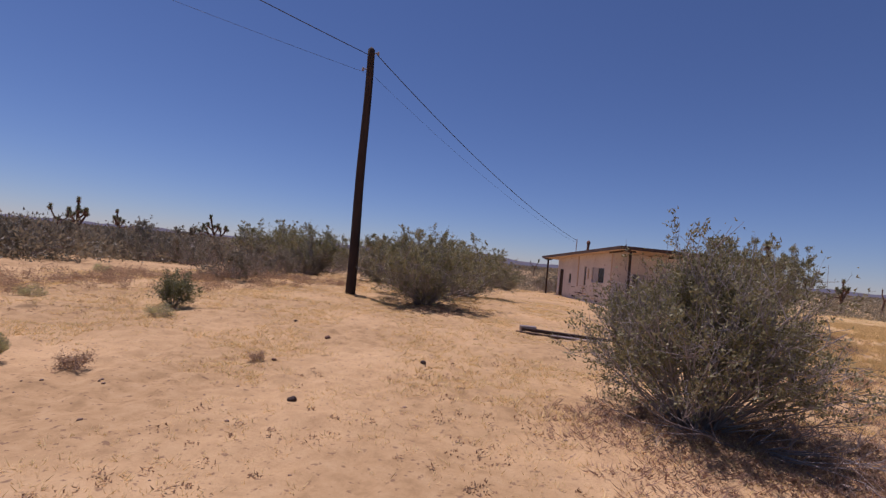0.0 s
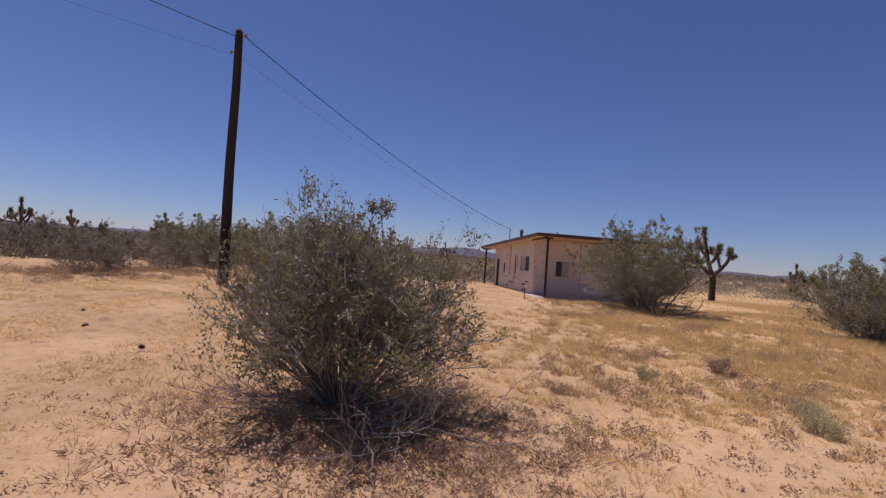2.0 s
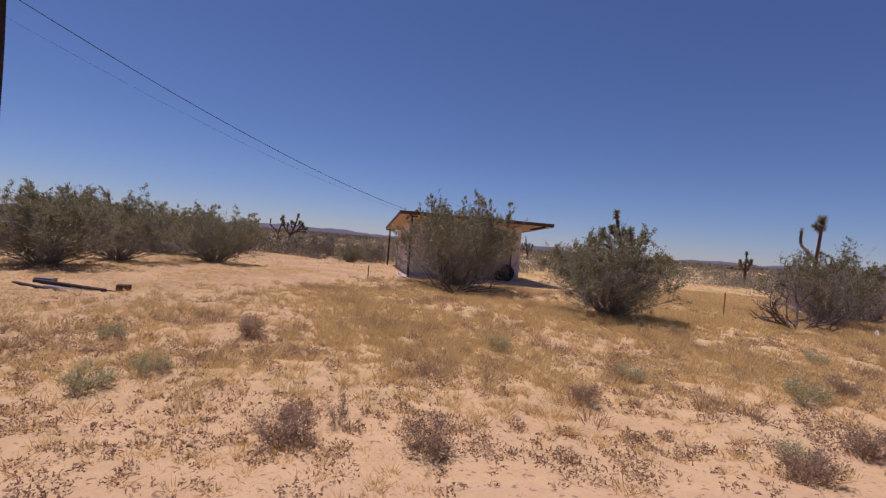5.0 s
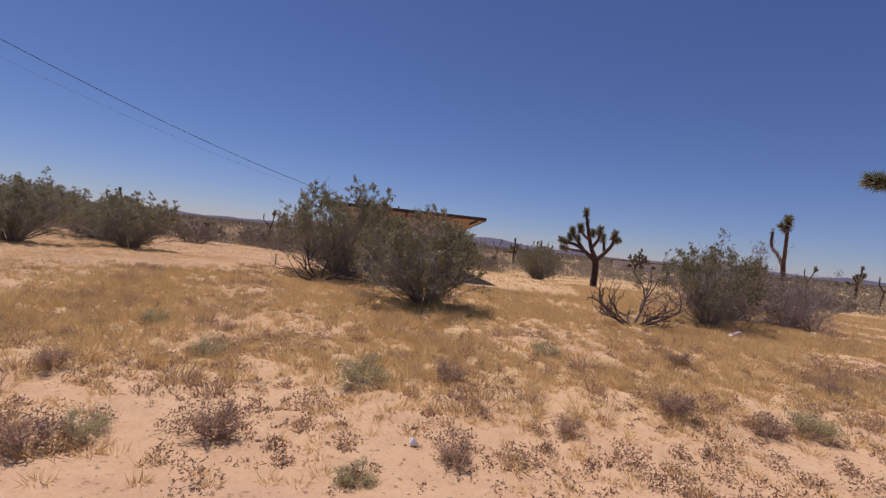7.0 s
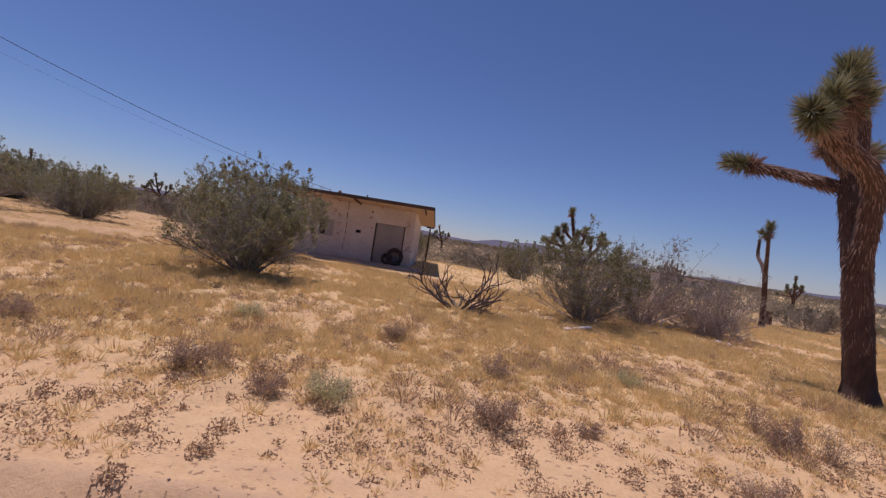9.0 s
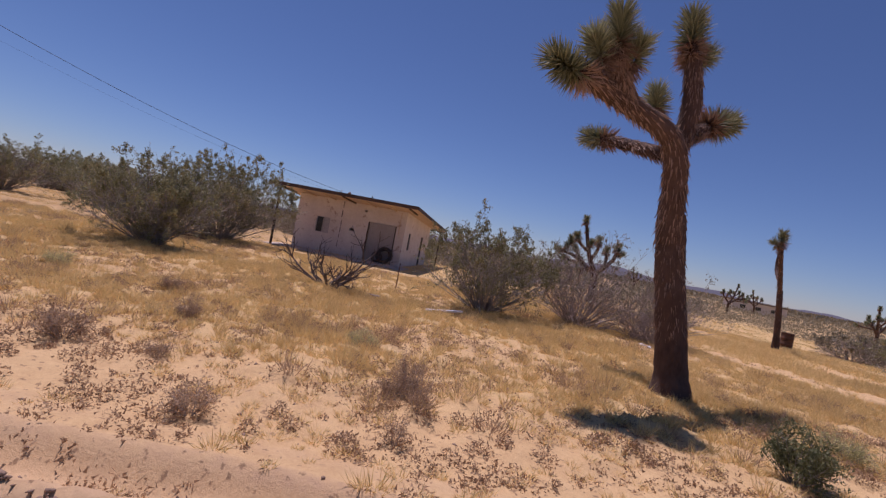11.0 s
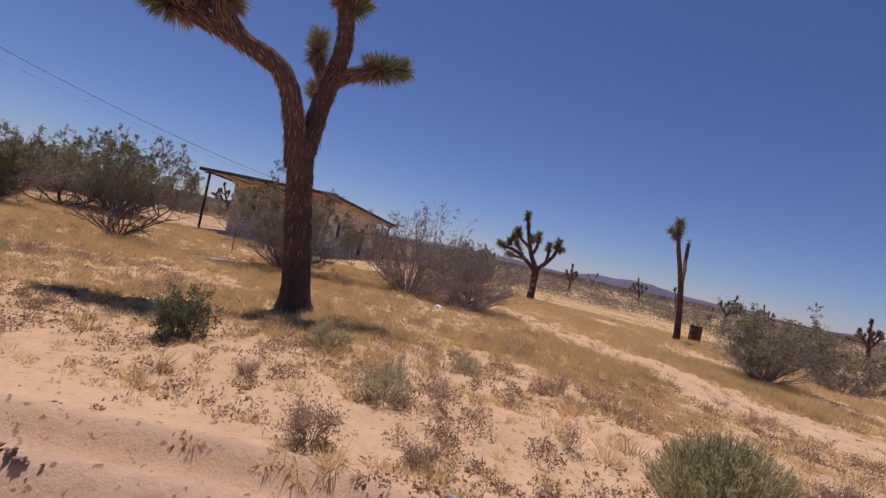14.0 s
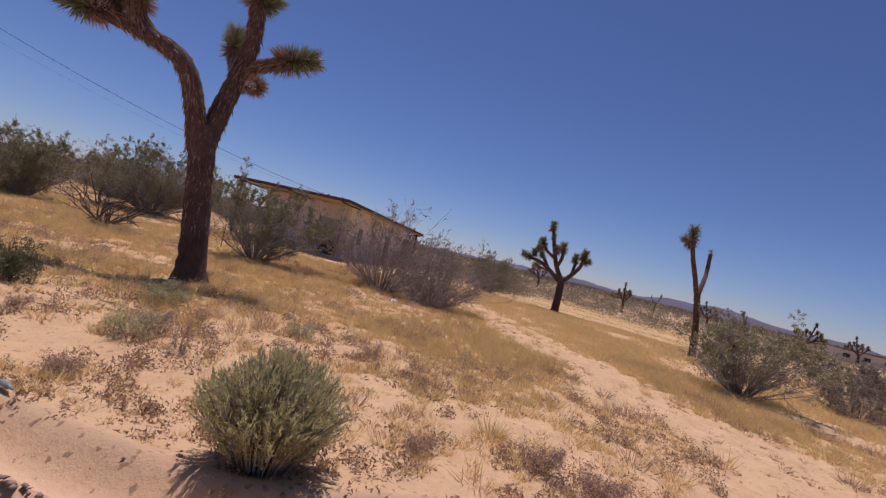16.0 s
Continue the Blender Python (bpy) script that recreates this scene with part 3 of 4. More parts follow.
# ---- plants ----
def shrub_mesh(seed, radius, tall, stems, twigs, leaves, leaf=0.032, spread=1.0, lean=(0, 0), sprigs=0.25, hollow=0.3, low=0.3, shoots=0, thick=1.0, lobed=1.0):
    """Stems fanning out from the foot, forking twice, with leaf clusters on the outer twigs. Returns tubes and leaf blades."""
    rng = np.random.default_rng(seed)
    T, tips = Tubes(), []
    lobes = rng.uniform(0, 6.28, 3)
    for k in range(stems):
        az = k * 2.39996 + rng.normal() * 0.3
        out = rng.uniform(hollow, 1.0) ** 0.7
        top = np.array([math.cos(az) * radius * out * 0.86 + lean[0] * rng.uniform(0.4, 1), math.sin(az) * radius * out * 0.86 + lean[1] * rng.uniform(0.4, 1), tall * (1.02 - 0.58 * out ** 2.2) * rng.uniform(0.6, 1.04)])
        lobe = 1 + lobed * (0.13 * math.sin(2 * az + lobes[0]) + 0.1 * math.sin(3 * az + lobes[1]) + 0.08 * math.sin(5 * az + lobes[2]))
        top *= np.array([lobe, lobe, 0.5 + 0.5 * lobe])
        foot = np.array([math.cos(az), math.sin(az), 0]) * 0.12 * radius * rng.uniform(0.2, 1)
        s = np.linspace(0, 1, 7)[:, None]
        mid = foot + (top - foot) * s
        mid += np.cumsum(rng.normal(size=(7, 3)) * 0.02 * radius, 0) * s
        mid[:, 2] += 0.07 * tall * np.sin(s[:, 0] * 3.14) * (1 - out)
        r0 = thick * rng.uniform(0.010, 0.02) * min(0.6 + 0.25 * radius, 0.04 + 0.75 * radius)
        T.add(mid, np.linspace(r0, r0 * 0.35, 7), 4)
        for j in range(twigs):
            u = rng.uniform(low, 0.98)
            i = int(u * 6)
            b = mid[i] + (mid[min(i + 1, 6)] - mid[i]) * (u * 6 - i)
            d = unit(unit(top - foot) * 0.8 + rng.normal(size=3) * 0.55 * spread + np.array([0, 0, 0.28]))
            L = radius * rng.uniform(0.13, 0.34) * (1.35 if rng.random() < sprigs else 1)
            e = b + d * L
            e[2] = max(e[2], 0.08)
            m = b + d * L * 0.5 + rng.normal(size=3) * 0.03 * radius
            T.add([b, m, e], [r0 * 0.4, r0 * 0.28, r0 * 0.16], 3)
            tips.append((b, m, e))
            for q in range(2):
                d2 = unit(d + rng.normal(size=3) * 0.6 + np.array([0, 0, 0.3]))
                e2 = m + d2 * L * rng.uniform(0.4, 0.8)
                e2[2] = max(e2[2], 0.06)
                T.add([m, e2], [r0 * 0.26, r0 * 0.13], 3)
                tips.append((m, (m + e2) / 2, e2))
        if rng.random() < shoots:                # tall leafy shoots above the crown
            d = unit(unit(top - foot) * 0.45 + np.array([0, 0, 1.0]) + rng.normal(size=3) * 0.2)
            L = tall * rng.uniform(0.18, 0.46)
            e = top + d * L
            T.add([mid[-1], (mid[-1] + e) / 2, e], [r0 * 0.38, r0 * 0.3, r0 * 0.15], 3)
            for q in range(9):
                b = mid[-1] + (e - mid[-1]) * rng.uniform(0.35, 1.0)
                e2 = b + unit(d * 0.6 + rng.normal(size=3) * 0.6) * radius * rng.uniform(0.06, 0.13)
                T.add([b, e2], [r0 * 0.2, r0 * 0.1], 3)
                tips += [(b, (b + e2) / 2, e2)] * 4
    tips = np.array(tips)
    share = rng.random(len(tips)) ** 2.2 * 3.0
    which = np.repeat(np.arange(len(tips)), np.round(share * leaves).astype(int))
    n = len(which)
    u = rng.uniform(0.3, 1.05, n)[:, None] ** 0.6
    base = tips[which, 0] * (1 - u) + tips[which, 2] * u + rng.normal(size=(n, 3)) * 0.028
    d = unit(unit(tips[which, 2] - tips[which, 0]) * 0.7 + rng.normal(size=(n, 3)) * 0.8 + np.array([0, 0, 0.15]))
    keep = base[:, 2] > 0.04
    base, d = base[keep], d[keep]
    v, f = blades(base, d, leaf * rng.uniform(0.6, 1.5, len(base)), leaf * rng.uniform(0.32, 0.6, len(base)), rng=rng)
    return T, v, f


def shrub(name, label, category, seed, radius, tall, stems, twigs, leaves, leaf=0.032, mats=(STEM, LEAF), group="", **more):
    T, v, f = shrub_mesh(seed, radius, tall, stems, twigs, leaves, leaf, **more)
    ob = thing(name, label, category, None, group)
    part("woody_frame", T.mesh("woody_frame", mats[0]), ob)
    if leaves:
        part("foliage", raw("foliage", v, f, mats[1]), ob)
    return ob


def put(ob, x, y, turn=0, size=1.0, dz=-0.03, squash=1.0):
    ob.matrix_basis = pose(x, y, ground_z(x, y) + dz, 0, 0, turn)
    ob.scale = (size, size, size * squash)
    return ob


def again(ob, x, y, turn, size, label="", squash=1.0):
    c = copy_thing(ob, Matrix.Identity(4))
    put(c, x, y, turn, size, -0.03, squash)
    if label:
        c["label"] = label
    return c


# the large creosote bush beside the drive
bush_one = put(shrub("creosote_bush", "broad olive-green creosote bush with many grey stems", "bush", 11, 1.58, 1.86, 150, 8, 10, 0.038, group="creosote bushes", sprigs=0.3, low=0.4, shoots=0.03, thick=0.85, hollow=0.1, lobed=0.35), 19.78, -8.2, 20)
bush_a = put(shrub("creosote_bush", "tall dusty creosote bush in front of the house", "bush", 21, 2.9, 2.75, 110, 8, 8, 0.058, group="creosote bushes", sprigs=0.5, low=0.15, shoots=0.8, hollow=0.12), 26.5, 7.1, 0, 1.0)
bush_b = put(shrub("creosote_bush", "wide creosote bush on dry grass", "bush", 31, 1.95, 1.8, 88, 8, 8, 0.048, group="creosote bushes", sprigs=0.5, low=0.15, shoots=0.7, hollow=0.12), 31.2, 1.6, 40)
bush_c = put(shrub("creosote_bush", "sparse tall creosote bush with airy top", "bush", 41, 1.95, 1.95, 70, 7, 6, 0.05, group="creosote bushes", sprigs=0.6, low=0.12, shoots=0.9, hollow=0.12), 39.0, 5.9, 10)
thin = put(shrub("creosote_bush", "half-dead creosote bush with bare twigs", "bush", 51, 2.5, 2.2, 80, 6, 2.2, 0.05, mats=(DEADSTEM, LEAF_DRY), group="creosote bushes", sprigs=0.7, low=0.25, shoots=0.75, hollow=0.15), 40.8, 9.5, 0)
put(shrub("creosote_bush", "nearly leafless bush with long leaning wands", "bush", 53, 1.3, 2.0, 20, 5, 1.6, 0.045, mats=(DEADSTEM, LEAF_DRY), group="creosote bushes", sprigs=0.9, low=0.45, shoots=0.9, lean=(1.5, 0.7)), 42.5, 9.3, 0)
scrub = put(shrub("creosote_bush", "dull brown-green creosote bush beyond the yard", "bush", 55, 2.5, 1.8, 50, 7, 6, 0.085, mats=(DEADSTEM, LEAF_DRY), group="creosote bushes", sprigs=0.7, low=0.2, shoots=0.5), -3, 9, 0)
again(bush_a, 14.7, 8.6, 70, 0.9, "wide creosote bush behind the timber", 0.82)
again(bush_a, 9.6, 11.6, 160, 1.0, "wide creosote bush near the drive", 0.72)
again(bush_b, 14.5, 0.9, 130, 1.15, "creosote bush at the foot of the utility pole", 0.9)
again(bush_c, 13.6, 4.4, 200, 1.25, "tall creosote bush behind the utility pole", 0.85)
again(bush_a, 1.5, 13.0, 250, 1.05, "broad dark creosote bush beyond the pole", 0.8)
again(bush_b, 5.5, 10.5, 30, 1.2, "creosote bush beyond the pole")
again(bush_c, 50.8, 12.9, 90, 1.0, "grey-green creosote bush beside the sandy track", 0.85)
again(bush_b, 16.0, 23.5, 0, 0.75, "small rounded bush behind the house corner", 0.9)
again(thin, 42.9, 9.9, 150, 0.7, "thin grey half-dead bush beside the sandy track")
again(bush_c, 56.5, 21.0, 30, 0.9, "creosote bush beyond the sandy track")
again(bush_c, 24.5, 27.0, 30, 1.1, "creosote bush behind the house")
again(bush_a, 33.5, 27.5, 200, 0.8, "creosote bush behind the house")

for x, y, turn, s in ((3.5, 17, 100, 1.0), (-9, 19, 200, 1.1), (8.5, 20, 300, 0.95), (-15, 15, 50, 1.0), (-4, 27, 150, 1.1), (11, 28, 10, 1.1), (-21, 25, 80, 1.1), (5, 33, 250, 1.1), (13.5, 36, 0, 1.0), (-28, 17, 130, 1.0), (9.5, 12, 60, 0.8), (-12, 30, 0, 1.1), (20, 33, 40, 1.0), (27, 38, 90, 1.0), (54, 33, 20, 1.0), (65, 30, 10, 1.0), (70, 38, 70, 1.0)):
    again(scrub, x, y, turn, s, "dull brown-green creosote bush beyond the yard", 0.85)

for x, y, turn, s in ((56.9, 20.2, 85, 0.68), (53.4, 17.0, 225, 0.5), (56.0, 35.5, 295, 0.68), (59.8, 38.8, 365, 0.74)):
    again(scrub, x, y, turn, s, "dull green creosote bush beyond the sandy track", 0.95)
for x, y, turn, s in ((7.4, 0.8, 0, 0.62), (6.1, 5.5, 37, 0.6), (5.7, 9.4, 74, 0.55), (-1.8, 0.8, 111, 0.75), (-4.0, 5.3, 148, 0.7), (-1.7, 6.3, 185, 0.7), (1.1, 6.3, 222, 0.65), (-2.3, -1.4, 259, 0.8)):
    again(scrub, x, y, turn, s, "low brown-green creosote bush beyond the drive", 0.95)

# dead shrubs
def dead_shrub(name, label, seed, radius, tall, n, mat, thick=0.02, flat=0.5, fork=3):
    rng = np.random.default_rng(seed)
    T = Tubes()
    for k in range(n):
        az = k * 2.39996 + rng.normal() * 0.4
        d = unit(np.array([math.cos(az), math.sin(az), rng.uniform(0.15, 1.6) * flat + 0.1]))
        p, r = np.array([math.cos(az), math.sin(az), 0.0]) * 0.06, thick * rng.uniform(0.7, 1.3)
        todo = [(p, d, r, radius * rng.uniform(0.6, 1.05), 0)]
        while todo:
            p, d, r, L, lev = todo.pop()
            pts = [p]
            for s in range(5):
                d = unit(d + rng.normal(size=3) * 0.16 + np.array([0, 0, 0.05 - 0.12 * (lev == 0) * s / 5]))
                q = pts[-1] + d * L / 5
                q[2] = max(q[2], 0.03)
                pts.append(q)
            T.add(pts, np.linspace(r, r * 0.45, 6), 5 if lev == 0 else 4, 0.08, rng)
            if lev < 2:
                for b in range(fork):
                    i = rng.integers(2, 6)
                    todo.append((pts[i], unit(d + rng.normal(size=3) * 0.6 + np.array([0, 0, 0.25])), r * 0.5, L * rng.uniform(0.35, 0.6), lev + 1))
    ob = thing(name, label, "dead shrub")
    part("branch_tangle", T.mesh("branch_tangle", mat), ob)
    return ob


put(dead_shrub("dead_shrub", "leafless dark dead shrub with crooked branches", 5, 1.45, 1.1, 15, DARKDEAD, 0.034, 0.45, 4), 36.3, 2.8, 0, 0.85)
again_dead = put(dead_shrub("dead_shrub", "pale tangled dead shrub beside the track", 6, 1.0, 0.9, 22, DEADSTEM, 0.014, 0.8, 4), 43.2, 8.9, 0)
put(dead_shrub("fallen_branch", "bleached fallen branches under a bush", 7, 1.3, 0.5, 10, DEADSTEM, 0.022, 0.35), 41.3, 9.3, 0)
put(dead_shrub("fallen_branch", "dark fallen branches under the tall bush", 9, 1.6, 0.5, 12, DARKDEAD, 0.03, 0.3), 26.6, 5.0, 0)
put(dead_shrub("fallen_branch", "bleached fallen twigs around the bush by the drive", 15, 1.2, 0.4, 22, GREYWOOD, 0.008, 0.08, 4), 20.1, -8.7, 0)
put(dead_shrub("dead_stump", "dark broken dead stump beyond the track", 12, 0.7, 0.8, 7, DARKDEAD, 0.06, 0.9, 1), 56.0, 20.2, 0)

# ---- joshua trees ----
def limb(T, rng, pts, r0, r1, sides=14, flare=0.0):
    """A smooth thick limb through the given points, widened at the ground by flare."""
    pts = np.array(pts, float)
    s = np.linspace(0, len(pts) - 1, 7 * (len(pts) - 1) + 1)
    i = np.clip(s.astype(int), 0, len(pts) - 2)
    f = (s - i)[:, None]
    pm = np.vstack([2 * pts[0] - pts[1], pts, 2 * pts[-1] - pts[-2]])
    a, b, c, d = pm[i], pm[i + 1], pm[i + 2], pm[i + 3]
    path = 0.5 * (2 * b + (c - a) * f + (2 * a - 5 * b + 4 * c - d) * f ** 2 + (3 * b - a - 3 * c + d) * f ** 3)
    rad = np.linspace(r0, r1, len(path)) * (1 + flare * np.exp(-np.maximum(path[:, 2], 0) / 0.16))
    T.add(path, rad, sides, 0.07, rng)
    return path, rad


def shag(rng, path, rad, n, length=0.16):
    """Dead leaves hanging down along a limb."""
    k = rng.integers(0, len(path) - 1, n)
    f = rng.random(n)[:, None]
    c = path[k] * (1 - f) + path[k + 1] * f
    ax = unit(path[k + 1] - path[k])
    o = rng.normal(size=(n, 3))
    o = unit(o - ax * np.sum(o * ax, 1)[:, None])
    base = c + o * rad[k][:, None] * 0.95
    d = unit(-ax * 0.9 + o * rng.uniform(0.12, 0.6, n)[:, None] + np.array([0, 0, -0.35]))
    return blades(base, d, length * rng.uniform(0.5, 1.25, n), 0.018 * rng.uniform(0.7, 1.3, n), rng=rng)


def rosette(rng, tip, axis, r, n, length):
    """Green spikes round the end of a limb, and the brown dead ones folded back below them."""
    axis = unit(np.array(axis, float))
    t = rng.uniform(-1.0, 1.0, n)
    o = rng.normal(size=(n, 3))
    o = unit(o - axis * (o @ axis)[:, None])
    base = np.array(tip) + axis * (t * 0.75 * r)[:, None] + o * 0.02
    lean = np.clip(t * 1.1 + 0.25 + rng.normal(size=n) * 0.2, -0.75, 1.6)
    d = unit(o * 1.0 + axis * lean[:, None] + rng.normal(size=(n, 3)) * 0.1)
    L = length * rng.uniform(0.75, 1.15, n)
    g = t > -0.35
    a = blades(base[g], d[g], L[g], 0.022 * (length / 0.28) ** 2 * np.ones(g.sum()), rng=rng)
    b = blades(base[~g], d[~g], L[~g], 0.022 * (length / 0.28) ** 2 * np.ones((~g).sum()), rng=rng)
    return a, b


def joshua(label, seed, x, y, trunk, limbs, heads, shaggy=1.0, spikes=420, group="joshua trees"):
    """trunk: (points, r0, r1); limbs: the same; heads: (tip, axis, size, spike length). Heights from the ground."""
    rng = np.random.default_rng(seed)
    ob = thing("joshua_tree", label, "joshua tree", pose(x, y, ground_z(x, y) - 0.02), group)
    T = Tubes()
    path, rad = limb(T, rng, *trunk, 16, 0.35)
    tr = part("trunk", T.mesh("trunk", BARK), ob)
    v, f = shag(rng, path[int(len(path) * 0.45):], rad[int(len(path) * 0.45):], int(260 * shaggy), 0.11)
    part("dead_leaves", raw("dead_leaves", v, f, YUCCA_DRY), tr, "brown dead leaves hanging on the trunk")
    for pts, r0, r1 in limbs:
        T = Tubes()
        path, rad = limb(T, rng, pts, r0, r1, 12)
        lb = part("branch", T.mesh("branch", BARK), ob)
        v, f = shag(rng, path, rad, int(330 * shaggy), 0.15)
        part("dead_leaves", raw("dead_leaves", v, f, YUCCA_DRY), lb)
    for tip, axis, r, L in heads:
        (v, f), (v2, f2) = rosette(rng, tip, axis, r, int(spikes * (r / 0.3)), L)
        h = part("leaf_rosette", raw("leaf_rosette", v, f, YUCCA), ob, "spiky green leaf rosette")
        part("dead_leaves", raw("dead_leaves", v2, f2, YUCCA_DRY), h)
    return ob


joshua("large joshua tree with shaggy brown limbs and spiky heads", 3, 43.6, 2.2,
    ([(0.02, 0, -0.2), (0.0, 0, 0.12), (-0.13, -0.04, 0.9), (-0.3, -0.1, 1.75), (-0.42, -0.15, 2.6)], 0.235, 0.2),
    [([(-0.40, -0.2, 2.2), (-0.45, -0.42, 3.0), (-0.6, -0.66, 3.58), (-1.1, -1.02, 3.88), (-1.48, -1.32, 4.02), (-1.78, -1.75, 4.1)], 0.17, 0.125),
     ([(-1.22, -1.1, 3.95), (-1.38, -1.32, 4.28), (-1.42, -1.42, 4.58)], 0.14, 0.11),
     ([(-0.41, -0.12, 2.2), (-0.48, 0.04, 2.95), (-0.54, 0.2, 3.6), (-0.47, 0.3, 4.35), (-0.54, 0.3, 4.95), (-0.65, 0.27, 5.4)], 0.18, 0.12),
     ([(-0.5, 0.25, 3.85), (-0.3, 0.6, 4.12), (-0.1, 0.92, 4.3)], 0.12, 0.09),
     ([(-0.55, 0.2, 3.55), (-1.2, 0.7, 3.82), (-1.88, 1.2, 4.05)], 0.115, 0.085),
     ([(-0.52, 0.2, 3.75), (-0.82, 0.22, 4.05), (-0.98, 0.22, 4.3)], 0.1, 0.08)],
    [((-1.88, -1.86, 4.1), (-0.55, -0.75, 0.15), 0.38, 0.31), ((-1.62, -1.6, 4.42), (-0.3, -0.55, 0.8), 0.31, 0.29), ((-1.43, -1.44, 4.74), (-0.1, -0.1, 1), 0.38, 0.30), ((-1.2, -1.3, 4.5), (0.3, -0.3, 0.9), 0.26, 0.26),
     ((-0.66, 0.27, 5.52), (-0.1, 0.05, 1), 0.42, 0.31), ((-0.5, 0.42, 5.2), (0.5, 0.4, 0.5), 0.26, 0.27), ((-0.06, 1.0, 4.36), (0.5, 0.7, 0.3), 0.38, 0.33), ((-1.98, 1.26, 4.08), (-0.9, 0.4, 0.2), 0.34, 0.29), ((-0.99, 0.22, 4.4), (-0.1, 0, 1), 0.29, 0.27)],
    2.4, 760)


def leaning(points, dx, dy, z0):
    """Points of a tree carried over by its lean above z0."""
    return [(x + dx * max(z - z0, 0), y + dy * max(z - z0, 0), z) for x, y, z in points]


J1 = joshua("many-armed joshua tree with a dark trunk on dry grass", 5, 37.96, 29.7,
    ([(0, 0, -0.2), (0, 0, 0.2), (0.02, 0, 1.4), (-0.02, 0, 2.4)], 0.29, 0.24),
    [(leaning(p, -0.2, -0.1, 2.3), r0, r1) for p, r0, r1 in
     [([(0, 0, 2.3), (-0.3, -0.2, 3.3), (-0.4, -0.35, 4.6), (-0.45, -0.4, 5.7)], 0.19, 0.11),
     ([(0, 0, 2.3), (0.7, 0.1, 2.9), (1.35, 0.15, 3.6), (1.6, 0.2, 4.2)], 0.17, 0.11),
     ([(-0.05, 0, 2.2), (-0.9, -0.3, 3.0), (-1.6, -0.5, 3.4), (-2.3, -0.7, 3.5)], 0.17, 0.1),
     ([(-0.9, -0.3, 3.0), (-1.3, -0.2, 3.7), (-1.6, -0.1, 4.2)], 0.13, 0.1),
     ([(-0.3, -0.2, 3.2), (0.25, -0.5, 3.9), (0.45, -0.7, 4.4)], 0.13, 0.1),
     ([(-0.9, -0.3, 2.9), (-1.5, 0.3, 2.95), (-2.2, 0.7, 3.0)], 0.12, 0.09),
     ([(0.7, 0.1, 2.9), (0.8, 0.5, 3.6), (0.8, 0.7, 3.9)], 0.11, 0.09),
     ([(-0.35, -0.3, 3.8), (-0.8, -0.7, 4.2), (-1.0, -0.8, 4.5)], 0.11, 0.09)]],
    [(leaning([p], -0.2, -0.1, 2.3)[0], d, r, L) for p, d, r, L in
     [((-0.45, -0.42, 6.0), (0, 0, 1), 0.31, 0.38), ((-0.4, -0.4, 5.3), (0, 0, 1), 0.17, 0.28), ((1.65, 0.2, 4.4), (0.2, 0, 1), 0.34, 0.40), ((1.85, 0.2, 4.0), (0.8, 0, 0.4), 0.24, 0.34), ((-2.45, -0.75, 3.6), (-0.9, -0.2, 0.3), 0.34, 0.40), ((-1.65, -0.1, 4.4), (-0.1, 0, 1), 0.34, 0.40),
     ((0.47, -0.72, 4.6), (0.1, -0.2, 1), 0.34, 0.40), ((-2.4, 0.8, 3.05), (-0.8, 0.3, 0.2), 0.29, 0.38), ((-1.02, -0.85, 4.7), (-0.2, -0.3, 1), 0.34, 0.40), ((0.8, 0.72, 4.1), (0, 0.2, 1), 0.29, 0.38), ((-1.9, -0.5, 3.9), (-0.3, -0.1, 1), 0.27, 0.36), ((-0.1, -0.5, 4.4), (0.1, -0.2, 1), 0.27, 0.36), ((-1.3, -0.5, 3.9), (-0.2, -0.4, 0.8), 0.24, 0.34)]],
    0.5, 400)
J2 = joshua("slim forked joshua tree with one leafy head", 7, 48.13, 22.18,
    ([(0, 0, -0.2), (0, 0, 0.2), (-0.1, -0.1, 1.4), (-0.3, -0.3, 2.9)], 0.165, 0.125),
    [([(-0.28, -0.28, 2.7), (-0.45, -0.7, 3.5), (-0.65, -1.15, 4.4), (-0.75, -1.35, 5.0)], 0.105, 0.08),
     ([(-0.28, -0.28, 2.7), (-0.3, 0.4, 3.4), (-0.38, 1.2, 4.0), (-0.4, 1.25, 4.9)], 0.1, 0.08)],
    [((-0.78, -1.4, 5.25), (0, -0.1, 1), 0.42, 0.36), ((-0.95, -1.35, 4.95), (-0.6, 0, 0.6), 0.3, 0.32), ((-0.4, 1.26, 4.95), (0, 0, 1), 0.15, 0.18)],
    0.5, 260)
for x, y, turn, s, src in ((-32.3, 51.4, 40, 0.95, J1), (-46, 40, 100, 1.0, J1), (-40, 33, 10, 0.85, J2), (-9, 62, 200, 0.9, J1), (28, 78, 60, 0.8, J1), (44, 95, 0, 0.9, J2), (52, 92, 180, 0.9, J1), (66, 70, 30, 0.85, J1), (74, 74, 130, 0.9, J2), (83, 60, 220, 0.9, J1), (33, 130, 20, 1.0, J1), (18, 140, 90, 1.0, J2), (62, 140, 10, 1.0, J1), (90, 90, 50, 1.0, J1), (71, 52, 120, 0.75, J2), (-2, 45, 80, 0.8, J2), (-60, 60, 310, 1.0, J1), (6, 90, 12, 0.9, J1), (79, 42, 40, 0.8, J1)):
    c = copy_thing(src, Matrix.Identity(4))
    put(c, x, y, turn, s, -0.05)
    c["label"] = "distant joshua tree in the scrub"

